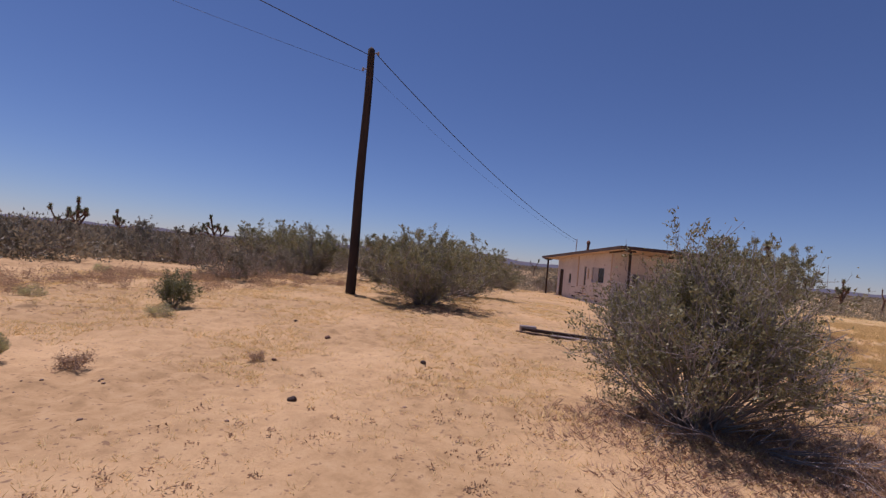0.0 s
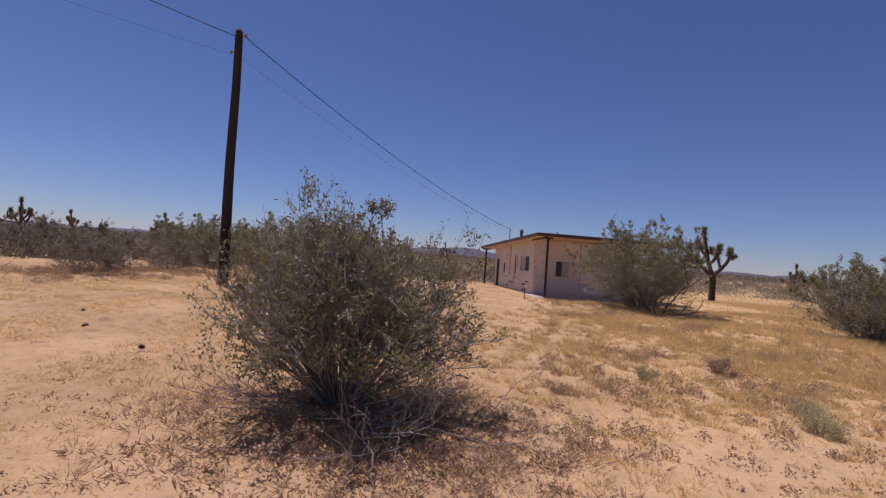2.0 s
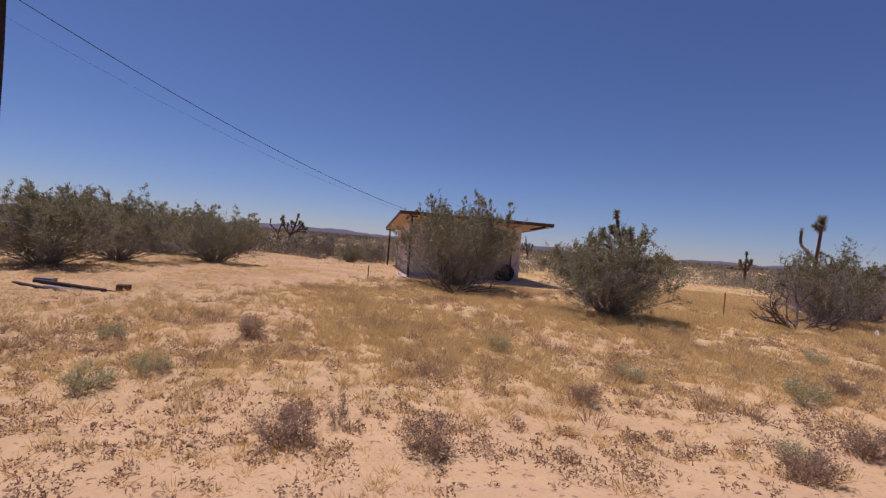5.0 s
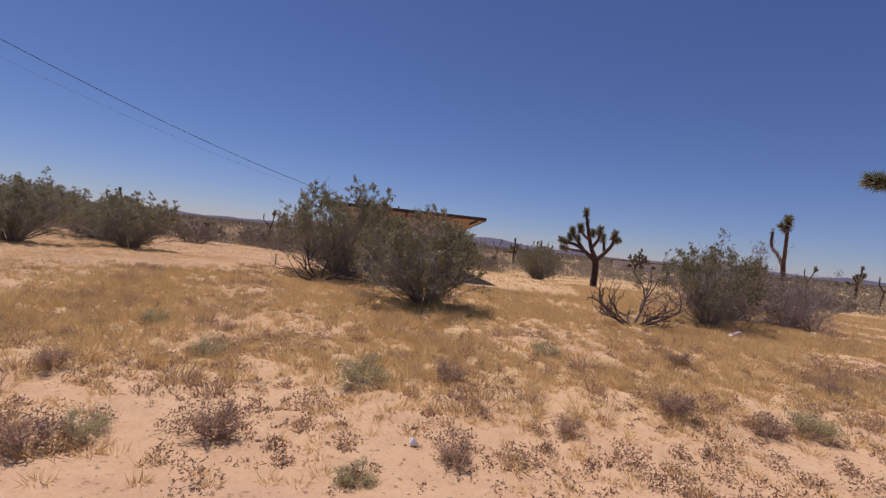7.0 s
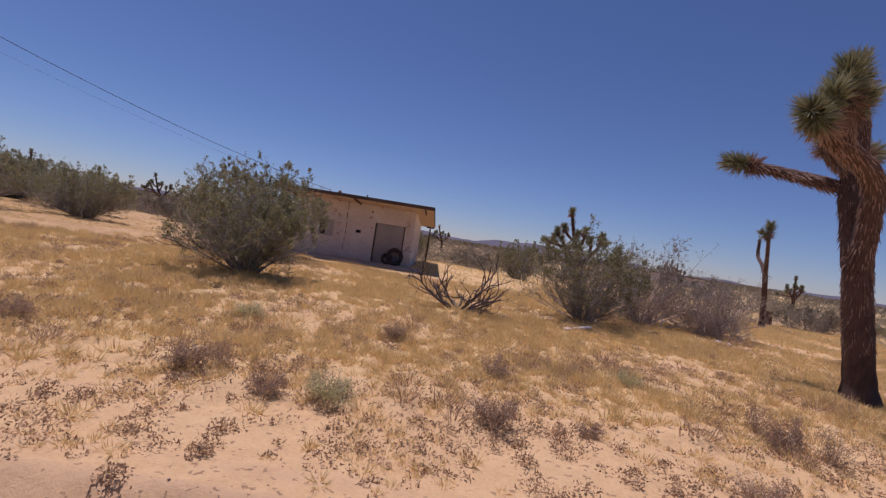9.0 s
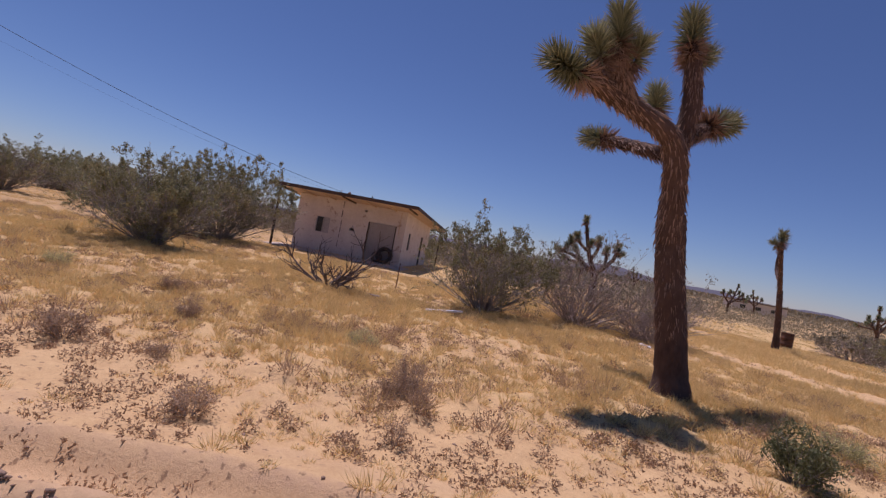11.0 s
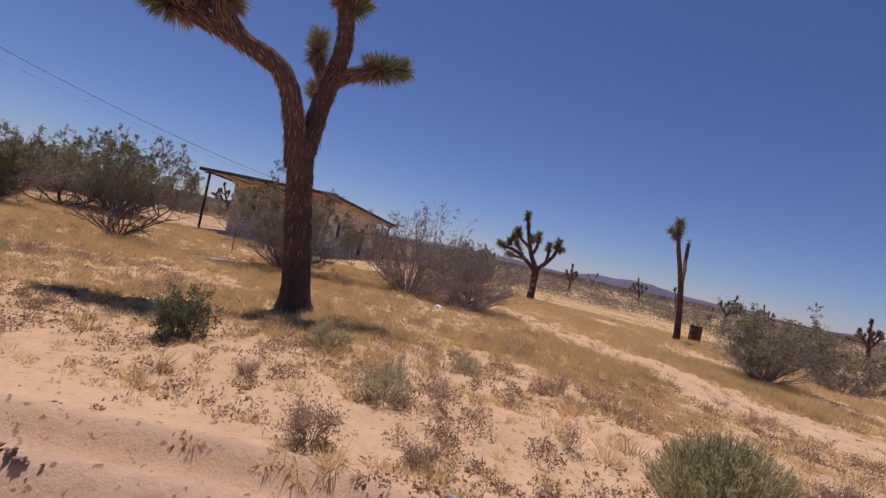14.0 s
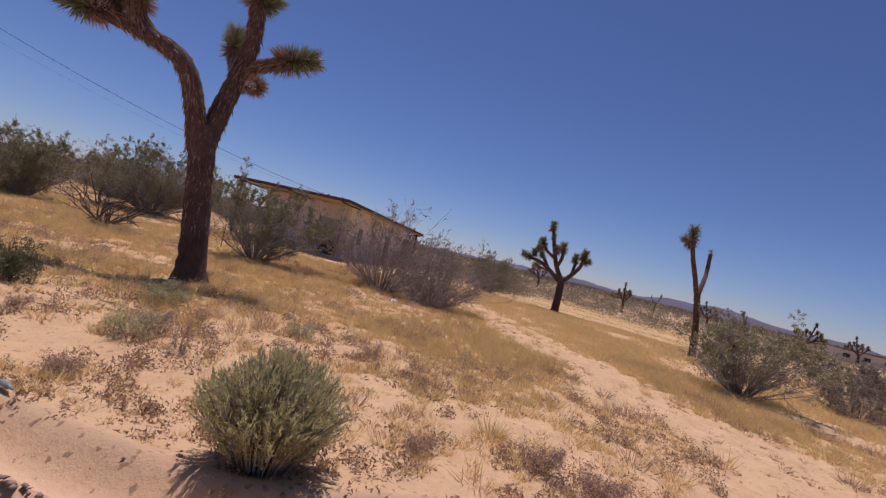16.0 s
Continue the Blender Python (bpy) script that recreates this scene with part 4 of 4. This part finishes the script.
# ---- timber, drum and litter ----
def beam(name, label, category, x, y, length, w, h, turn, mat, dz=0.0, tilt=0.0):
    return tagged(part(name, solid(name, mat, [(-length / 2, -w / 2, 0, length / 2, w / 2, h)], 0.012), None, "", pose(x, y, ground_z(x, y) + dz, 0, tilt, turn)), label, category)


beam("timber_beam", "dark old timber beam lying on sand", "timber", 18.85, -2.3, 2.2, 0.11, 0.08, -9, DARKWOOD, -0.01)
beam("timber_beam", "dark old timber beam lying on sand", "timber", 18.55, -2.7, 1.9, 0.1, 0.07, -14, DARKWOOD, -0.01)
beam("plank", "bleached plank lying beside dark timbers", "plank", 19.05, -2.5, 1.3, 0.14, 0.04, -7, GREYWOOD, 0.0)
beam("plank", "thin dark plank end on sand", "plank", 19.75, -2.35, 0.9, 0.06, 0.03, 6, DARKWOOD, 0.0)
beam("concrete_block", "small brown block on sand", "block", 20.04, -2.1, 0.24, 0.2, 0.2, 20, RUST, -0.015)
beam("concrete_block", "small brown block beside timbers", "block", 17.9, -2.0, 0.4, 0.2, 0.15, 10, GREYWOOD, -0.015)
beam("plank", "pale weathered plank under a bush", "plank", 38.95, 3.75, 0.95, 0.09, 0.05, 55, WHITEPIPE, 0.03, -3)
beam("plank", "flat bleached board lying in dry grass", "plank", 36.9, 3.4, 0.9, 0.12, 0.03, 10, GREYWOOD, 0.04)
beam("stake", "thin rusty stake standing in dry grass", "stake", 35.95, 6.3, 0.035, 0.03, 0.95, 0, RUST, -0.1)
beam("stake", "thin wooden stake by the drive", "stake", 21.9, 9.6, 0.05, 0.05, 0.7, 0, GREYWOOD, -0.1)
for x, y, s, turn in ((42.8, 8.0, 0.22, 20), (43.1, 7.75, 0.16, 70), (48.9, -1.55, 0.13, 30), (33.18, -6.0, 0.07, 10)):
    v = [(0, 0, 0.01), (s, 0.1 * s, 0.03), (s * 0.9, s * 0.7, 0.012), (0.1 * s, s * 0.6, 0.05), (0.5 * s, 0.3 * s, 0.06)]
    lit_me = raw("litter", v + [(a, b, c + 0.006) for a, b, c in v], [(0, 1, 4), (1, 2, 4), (2, 3, 4), (3, 0, 4), (6, 5, 9), (7, 6, 9), (8, 7, 9), (5, 8, 9), (0, 5, 6, 1), (1, 6, 7, 2), (2, 7, 8, 3), (3, 8, 5, 0)], WHITEPIPE)
    tagged(part("crumpled_paper", lit_me, None, "", pose(x, y, ground_z(x, y), 0, 0, turn)), "crumpled piece of white litter on sand", "litter")

def stone(x, y, s, turn, seed):
    rng = np.random.default_rng(seed)
    bm = bmesh.new()
    bmesh.ops.create_icosphere(bm, subdivisions=2, radius=s)
    for q in bm.verts:
        q.co *= 1 + 0.22 * math.sin(q.co.x * 3 / s + seed) * math.cos(q.co.y * 2 / s) + rng.normal() * 0.05
        q.co.z *= 0.65
    me = bpy.data.meshes.new("stone")
    bm.to_mesh(me)
    bm.free()
    me.materials.append(RUST if seed % 2 else DARKWOOD)
    tagged(part("stone", me, None, "", pose(x, y, ground_z(x, y) + 0.25 * s, 0, 0, turn)), "dark fist-sized stone lying on sand", "stone", "loose stones")


for k, (x, y, s) in enumerate(((15.65, -9.5, 0.05), (14.43, -6.1, 0.06), (16.43, -7.1, 0.045), (43.34, -2.35, 0.05), (16.9, -4.6, 0.04), (14.6, -8.1, 0.03), (13.2, -5.0, 0.035))):
    stone(x, y, s, 40 * k, k)
BT = thing("bottle", "dull grey-green bottle lying on sand", "bottle", pose(48.22, -0.68, ground_z(48.22, -0.68) + 0.03, 0, 90, 15))
t = Tubes()
t.add([(0, 0, -0.1), (0, 0, -0.095), (0, 0, 0.04), (0, 0, 0.07), (0, 0, 0.085)], [0.02, 0.032, 0.032, 0.018, 0.013], 14)
part("body", t.mesh("body", SAGE_GLASS), BT)
BT.scale = (0.6, 0.6, 0.6)
t = Tubes()
t.add([(0, 0, 0.085), (0, 0, 0.13)], [0.013, 0.012], 12)
part("neck", t.mesh("neck", SAGE_GLASS), BT)

DR = thing("steel_drum", "rusty open steel drum beside a slim joshua tree", "drum", pose(48.85, 23.9, ground_z(48.85, 23.9) - 0.03))
prof = [(0.285, 0), (0.285, 0.28), (0.297, 0.295), (0.285, 0.31), (0.285, 0.58), (0.297, 0.595), (0.285, 0.61), (0.285, 0.86), (0.297, 0.88), (0.27, 0.88), (0.27, 0.05), (0.0, 0.05)]
n = 28
v = [(r * math.cos(i * 6.2832 / n), r * math.sin(i * 6.2832 / n), z) for i in range(n) for r, z in prof]
k = len(prof)
part("shell", raw("shell", v, [(i * k + j, ((i + 1) % n) * k + j, ((i + 1) % n) * k + j + 1, i * k + j + 1) for i in range(n) for j in range(k - 1)], RUST, True), DR)

# far low building
FB = thing("far_building", "low tan building far off behind the scrub", "building", pose(58, 150, -1.45, 0, 0, 15))
part("wall", solid("wall", TANWALL, [(0, 0, 0, 14, 7, 3.0)], 0.02), FB)
part("roof", solid("roof", FASCIA, [(-0.5, -0.5, 3.003, 14.5, 7.5, 3.2)], 0.02), FB)
for q in range(3):
    part("window", solid("window", GLASS, [(2 + q * 4, -0.03, 1.1, 3.4 + q * 4, -0.004, 2.1)], 0), FB)

# ---- small plants ----
def small(seed, radius, tall, stems, twigs, leaves, leaf, mats, label, category="shrub", name="sagebrush", **more):
    return shrub(name, label, category, seed, radius, tall, stems, twigs, leaves, leaf, mats, "small shrubs", **more)


def broom(label, seed, radius, tall, stems, per):
    """A rounded tuft of fine upright twigs, each set with small narrow leaves."""
    rng = np.random.default_rng(seed)
    az, out = rng.uniform(0, 6.28, stems), rng.random(stems) ** 0.6
    foot = np.stack([np.cos(az) * out, np.sin(az) * out, np.zeros(stems)], 1) * radius * 0.35
    top = np.stack([np.cos(az) * out * radius, np.sin(az) * out * radius, tall * (1.0 - 0.42 * out ** 2.5) * rng.uniform(0.72, 1.05, stems)], 1)
    T = Tubes()
    for p, q in zip(foot, top):
        m = (p + q) / 2 + np.array([0, 0, 0.06 * tall]) + rng.normal(size=3) * 0.012
        T.add([p, m, q], [0.004, 0.003, 0.0012], 3)
    i = np.repeat(np.arange(stems), per)
    u = rng.uniform(0.28, 1.02, len(i))[:, None]
    base = foot[i] + (top - foot)[i] * u + np.array([0, 0, 0.2 * tall]) * u * (1 - u) + rng.normal(size=(len(i), 3)) * 0.006
    d = unit(unit(top - foot)[i] * 1.0 + rng.normal(size=(len(i), 3)) * 0.38)
    v, f = blades(base, d, 0.034 * rng.uniform(0.6, 1.4, len(i)), 0.006 * rng.uniform(0.7, 1.4, len(i)), rng=rng)
    ob = thing("sagebrush", label, "shrub", None, "small shrubs")
    part("woody_frame", T.mesh("woody_frame", STEM), ob)
    part("foliage", raw("foliage", v, f, SAGE), ob)
    return ob


sage = put(broom("rounded yellow-green sagebrush at the road edge", 61, 0.46, 0.68, 800, 42), 49.48, 0.3, 0)
greeny = put(small(62, 0.36, 0.52, 34, 5, 9, 0.03, (STEM, GREENLEAF), "low dark green shrub under the joshua tree", spread=0.8), 44.7, -0.25, 0)
weed = put(small(63, 0.27, 0.32, 26, 5, 4, 0.022, (DEADSTEM, WEED), "dry brown weed at the road edge", "weed", "dry_weed", spread=0.9), 47.15, -0.75, 0)
weed_b = put(small(64, 0.32, 0.34, 28, 5, 6, 0.02, (DEADSTEM, SAGE), "thin grey-green weed on sand", "weed", "dry_weed", spread=1.0), 46.9, 0.4, 0)
weed_c = put(small(65, 0.2, 0.5, 14, 6, 4, 0.018, (DEADSTEM, WEED), "upright dry brown stalks", "weed", "dry_weed", spread=0.5), 41.3, -1.6, 0)
for src, x, y, turn, s in ((weed_b, 45.4, 1.2, 60, 1.6), (weed_b, 11.3, -6.5, 10, 1.3), (weed, 13.1, -9.6, 40, 1.2), (weed_b, 8.2, -6.4, 40, 1.4), (weed_b, 5.0, -2.0, 90, 1.6), (greeny, 10.6, -5.4, 0, 1.4), (sage, 12.26, -9.94, 20, 0.55), (weed, 14.4, -8.2, 60, 0.8),
        (weed, 46.6, 0.7, 90, 1.2), (weed_c, 46.4, 1.2, 20, 1.1), (weed_c, 47.3, 0.65, 70, 1.0), (weed, 47.75, -0.3, 10, 1.0), (weed_c, 48.4, 1.1, 120, 0.9), (weed, 50.4, 2.2, 40, 1.3), (weed, 50.9, 2.1, 10, 1.2), (weed_b, 46.7, 2.45, 0, 1.1), (weed_c, 47.8, 2.7, 30, 1.1),
        (weed, 24.75, -4.8, 0, 1.4), (weed_b, 24.86, -6.85, 50, 1.1), (weed, 26.8, -7.75, 90, 1.6), (weed_c, 26.9, -7.6, 10, 1.0), (weed, 27.93, -7.6, 140, 1.5), (weed_b, 23.4, -5.8, 0, 1.0), (weed_b, 24.7, -7.4, 60, 1.3), (weed_c, 27.1, -7.3, 30, 0.9), (weed, 22.1, -6.9, 60, 0.9), (weed, 21.9, -9.9, 30, 1.0),
        (weed, 30.9, -7.1, 20, 1.5), (weed_b, 31.0, -6.8, 80, 1.0), (weed, 31.75, -6.4, 70, 1.4), (weed_b, 32.25, -4.7, 0, 1.6), (weed, 35.6, -4.0, 0, 1.5), (weed_c, 35.7, -3.7, 100, 1.1), (weed, 33.1, -4.1, 210, 1.4), (weed, 33.55, -6.05, 30, 1.0), (weed_b, 33.0, -6.6, 0, 0.8), (weed, 36.5, -4.0, 150, 1.3), (weed, 29.4, -5.8, 10, 1.2), (weed_b, 30.2, -4.6, 60, 1.2), (weed, 34.4, -5.0, 90, 1.0),
        (weed, 38.47, -3.3, 20, 1.7), (weed_b, 37.0, -3.75, 80, 1.4), (weed_c, 38.1, -1.8, 0, 1.2), (weed, 38.2, -1.9, 50, 1.1), (weed, 40.55, -3.4, 0, 1.3), (weed_c, 41.8, -2.6, 0, 0.9), (weed_c, 41.6, -1.9, 110, 1.3), (weed_c, 41.1, -1.3, 200, 1.2), (weed, 39.3, -2.9, 40, 0.9), (weed, 41.2, -1.7, 75, 1.3), (weed_b, 39.8, -0.4, 33, 1.2), (weed, 36.4, -1.0, 10, 1.3), (weed_b, 34.2, -1.6, 0, 1.3), (weed_b, 28.4, -3.6, 70, 1.2), (weed, 45.9, -0.3, 60, 0.8), (weed_c, 44.9, 1.9, 0, 0.9), (weed, 49.7, 1.5, 20, 1.0)):
    again(src, x, y, turn, s * (0.72 if src is not greeny and src is not sage else 1.0), "", 0.85 if src is weed or src is weed_b else 1.0)


def scatter(seed, n, x0, x1, y0, y1, weight):
    rng = np.random.default_rng(seed)
    x, y = rng.uniform(x0, x1, n), rng.uniform(y0, y1, n)
    k = rng.random(n) < weight(x, y)
    x, y = x[k], y[k]
    return rng, x, y, height(x, y)


def tufts(name, label, seed, n, area, weight, per, tall, wide, spread, mat, width=0.006, fluff=0.0):
    rng, x, y, z = scatter(seed, n, *area, weight)
    m = len(x)
    s = rng.uniform(0.55, 1.25, m)
    i = np.repeat(np.arange(m), per)
    a = rng.uniform(0, 6.28, m * per)
    o = rng.random(m * per) ** 0.7 * wide * s[i]
    base = np.stack([x[i] + np.cos(a) * o, y[i] + np.sin(a) * o, z[i] - 0.01], 1)
    d = unit(np.stack([np.cos(a) * spread, np.sin(a) * spread, np.ones(m * per)], 1) + rng.normal(size=(m * per, 3)) * 0.42)
    d[:, 2] = np.abs(d[:, 2]) + 0.05
    long = tall * s[i]
    if fluff:                                # twig crumbs through the whole clump
        base[:, 2] += long * rng.random(m * per) * (1 - (o / (wide * s[i] + 1e-6)) ** 2 * 0.7)
        d = unit(rng.normal(size=(m * per, 3)) + np.array([0, 0, 0.4]))
        long = fluff
    v, f = blades(base, d, long * rng.uniform(0.5, 1.15, m * per), width * rng.uniform(0.7, 1.4, m * per), rng=rng)
    return tagged(new(name, raw(name, v, f, mat)), label, "grass" if "grass" in name else "plants", kind="stuff")


near = lambda x, y: np.clip(1.25 - np.abs(road_side(x, y) - 5) / 16, 0.1, 1)
tufts("dry_grass", "thin golden dry grass in tufts on sand", 71, 34000, (20, 56, -8, 13), lambda x, y: grassy(x, y) * near(x, y) * np.clip((road_side(x, y) - 3.8) / 3, 0.06, 1), 46, 0.15, 0.085, 0.8, GRASS, 0.007)
tufts("dry_grass", "golden dry grass farther off", 72, 30000, (-10, 75, 10, 60), lambda x, y: np.clip(grassy(x, y), 0, 1) * 0.8, 11, 0.19, 0.34, 1.0, GRASS, 0.02)
tufts("dry_weeds", "low brown dry weeds and stubble on sand", 73, 84000, (6, 56, -13, 8), lambda x, y: (1 - bare(x, y)) * np.clip((x - 17) / 8, 0.25, 1) * np.clip(0.35 + 0.7 * ripple(x, y, 2.2, 12, 8), 0, 1) * np.clip(1.4 - (road_side(x, y) - 3) / 9, 0.25, 1), 15, 0.06, 0.08, 1.2, WEED, 0.013, 0.036)
tufts("dry_weed_clumps", "brown dry weed clumps along the road edge", 76, 4200, (20, 56, -11, 6), lambda x, y: (1 - bare(x, y)) * np.clip(0.5 + 0.8 * ripple(x, y, 2.6, 2, 8), 0, 1) * np.clip(1.5 - np.abs(road_side(x, y) - 4.8) / 3.5, 0, 1), 130, 0.15, 0.15, 1.1, WEED, 0.011, 0.036)
tufts("straw_stubble", "short straw stubble on the trodden sand", 78, 60000, (4, 30, -13, 12), lambda x, y: np.clip(0.3 + 0.7 * ripple(x, y, 3.4, 6, 8), 0, 1) * np.clip(1.15 - bare(x, y), 0.12, 1), 9, 0.06, 0.07, 1.3, GRASS, 0.007)
tufts("dry_grass", "small straw-coloured tufts on the sand beside the road", 86, 30000, (21, 57, -10, 6), lambda x, y: (1 - bare(x, y)) * np.clip(0.28 + 0.6 * ripple(x, y, 1.9, 34, 8), 0, 1) * np.clip(1.5 - np.abs(road_side(x, y) - 4.6) / 3, 0, 1), 40, 0.085, 0.055, 1.0, GRASS, 0.0055)
tufts("dry_grass", "golden dry grass beyond the sandy track", 87, 24000, (36, 62, 10, 34), lambda x, y: np.clip(grassy(x, y), 0, 1), 30, 0.2, 0.16, 0.9, GRASS, 0.012)
tufts("dry_weed_clumps", "brown dry weeds in a band beyond the drive", 88, 3000, (2.5, 11.5, -14, 6), lambda x, y: np.clip(1.3 - np.abs(x - 6.3 - 0.25 * (y + 4)) / 2.2, 0, 1) * np.clip(0.55 + 0.6 * ripple(x, y, 2.4, 3, 8), 0, 1), 120, 0.3, 0.2, 0.8, WEED, 0.013, 0.05)
tufts("dry_grass", "thin straw grass round the pole and drive", 89, 30000, (4, 20, -9, 10), lambda x, y: np.clip(0.35 + 0.6 * ripple(x, y, 2.8, 40, 8), 0, 1) * np.clip(np.abs(y + 11 + 0.2 * x) / 6, 0, 1), 14, 0.08, 0.08, 1.2, GRASS, 0.008)
tufts("tall_dry_grass", "taller golden grass clumps", 83, 13000, (22, 57, -6, 13), lambda x, y: grassy(x, y) * np.clip((road_side(x, y) - 4.5) / 2, 0.05, 1) * np.clip(0.45 + 0.6 * ripple(x, y, 3.7, 14, 8), 0, 1), 55, 0.21, 0.11, 0.75, GRASS, 0.008)
tufts("red_brown_weeds", "reddish-brown dry weed stalks among the grass", 84, 7000, (22, 57, -7, 12), lambda x, y: (1 - bare(x, y)) * np.clip((road_side(x, y) - 3.6) / 2, 0, 1) * np.clip(-0.1 + 0.9 * ripple(x, y, 2.9, 22, 8), 0, 1), 60, 0.22, 0.14, 0.7, WEED, 0.006)
# dead growth centred on the bush's shadow side, its brown deepening that shade
tufts("brown_undergrowth", "flattened brown dead growth and painted shade of the bush by the drive", 80, 5200, (17, 24, -12, -5.5), lambda x, y: np.clip(1.35 - np.hypot((x - 20.3) / 1.9, (y + 8.85) / 1.35), 0, 1), 26, 0.1, 0.13, 1.8, LITTER_SHADE, 0.008)
tufts("track_tufts", "small dry tufts on the sandy track", 81, 2600, (40, 58, 0, 22), lambda x, y: np.clip(bare(x, y) - 0.2, 0, 1) * (road_side(x, y) > 4), 34, 0.07, 0.08, 1.3, WEED, 0.007)
# twig litter in discs shifted away from the sun, painting in bush shade
tufts("fallen_leaves", "twig litter that also darkens the ground as shade of the bushes", 74, 60000, (14, 46, -11, 13), lambda x, y: sum(np.clip(1.3 - np.hypot((x - a - 0.35) / r, (y - b + 0.35) / r), 0, 1) for a, b, r in ((19.9, -8.5, 1.5), (26.7, 7.0, 2.9), (31.2, 1.6, 1.9), (39, 5.9, 1.9), (41.2, 9.8, 2.1), (14.4, 0.9, 1.8))), 12, 0.04, 0.13, 2.2, LITTER_SHADE, 0.014, 0.045)


# small stones and clods
rng, x, y, z = scatter(75, 9000, 8, 56, -13.5, 5, lambda x, y: np.clip(0.55 + 0.4 * ripple(x, y, 4, 4, 8), 0.08, 1) * np.clip(1.2 - np.abs(road_side(x, y) - 3) / 7, 0.1, 1))
s = 0.006 + 0.02 * rng.random(len(x)) ** 4
octa = np.array([(1, 0, 0), (0, 1, 0), (-1, 0, 0), (0, -1, 0), (0, 0, 0.7), (0, 0, -0.5)], float)
v = (np.stack([x, y, z], 1)[:, None] + (octa[None] * rng.uniform(0.6, 1.4, (len(x), 6, 1)) * s[:, None, None])).reshape(-1, 3)
oct_f = np.array([(0, 1, 4), (1, 2, 4), (2, 3, 4), (3, 0, 4), (1, 0, 5), (2, 1, 5), (3, 2, 5), (0, 3, 5)])
f = (np.arange(len(x))[:, None, None] * 6 + oct_f[None]).reshape(-1, 3)
tagged(new("pebbles", raw("pebbles", v, f, STONE)), "scattered small dark pebbles and clods", "stones", kind="stuff")

# broken crust along the wheel ruts
rng, x, y, z = scatter(90, 600000, 30, 53, -10, 0, lambda x, y: np.exp(-((road_side(x, y) - 1.92 - 0.03 * ripple(x, y, 0.9, 18, 8)) / 0.012) ** 2) * (ripple(x, y, 2.4, 28, 8) > -0.5))
s = 0.008 + 0.016 * rng.random(len(x))
v = (np.stack([x, y, z + 0.004], 1)[:, None] + (octa[None] * rng.uniform(0.5, 1.5, (len(x), 6, 1)) * s[:, None, None])).reshape(-1, 3)
f = (np.arange(len(x))[:, None, None] * 6 + oct_f[None]).reshape(-1, 3)
tagged(new("rut_crumbs", raw("rut_crumbs", v, f, STONE)), "dark broken crust along a wheel rut", "stones", kind="stuff")

# scrub in the distance, one joined sheet of many small plants
rng = np.random.default_rng(77)
N = 5600
ang = np.radians(rng.uniform(35, 200, N))
dist = 34 + 420 * rng.random(N) ** 1.7
x, y = 33 + np.cos(ang) * dist, -6 + np.sin(ang) * dist
ok = (y > 26) | (x < 0)
ok &= ~((x > 30) & (x < 62) & (y < 48)) & ~((x > 8) & (x < 36) & (y < 34))
x, y, dist = x[ok], y[ok], dist[ok]
per = np.where(dist < 80, 150, np.where(dist < 180, 64, 30))
size = rng.uniform(0.7, 1.75, len(x))
i = np.repeat(np.arange(len(x)), per)
o = unit(rng.normal(size=(len(i), 3))) * rng.random((len(i), 1)) ** 0.45
o[:, 2] = np.abs(o[:, 2])
base = np.stack([x[i], y[i], height(x, y)[i]], 1) + o * np.stack([size[i] * 1.5, size[i] * 1.5, size[i] * 1.15], 1)
d = unit(o + rng.normal(size=o.shape) * 0.5 + np.array([0, 0, 0.4]))
ls = np.clip(dist[i] / 80, 0.75, 4) * 0.2
v, f = blades(base, d, ls * rng.uniform(0.6, 1.5, len(i)), ls * 0.55 * rng.uniform(0.6, 1.2, len(i)), rng=rng)
tagged(new("distant_scrub", raw("distant_scrub", v, f, LEAF_DRY)), "dull olive desert scrub reaching to the horizon", "scrub", kind="stuff")

# scrub toward the horizon, coarser and farther
rng = np.random.default_rng(79)
N = 4200
ang = np.radians(rng.uniform(35, 200, N))
dist = 330 + 2000 * rng.random(N) ** 1.6
x, y = 33 + np.cos(ang) * dist, -6 + np.sin(ang) * dist
size = rng.uniform(1.2, 2.4, N) * (0.8 + dist / 900)
i = np.repeat(np.arange(N), 18)
o = unit(rng.normal(size=(len(i), 3))) * rng.random((len(i), 1)) ** 0.4
o[:, 2] = np.abs(o[:, 2])
base = np.stack([x[i], y[i], height(x, y)[i]], 1) + o * np.stack([size[i] * 3.5, size[i] * 3.5, size[i] * 0.8], 1)
d = unit(o + rng.normal(size=o.shape) * 0.4 + np.array([0, 0, 0.3]))
v, f = blades(base, d, size[i] * rng.uniform(0.5, 1.2, len(i)), size[i] * 0.7, rng=rng)
tagged(new("horizon_scrub", raw("horizon_scrub", v, f, LEAF_DRY)), "dull scrub along the horizon", "scrub", kind="stuff")
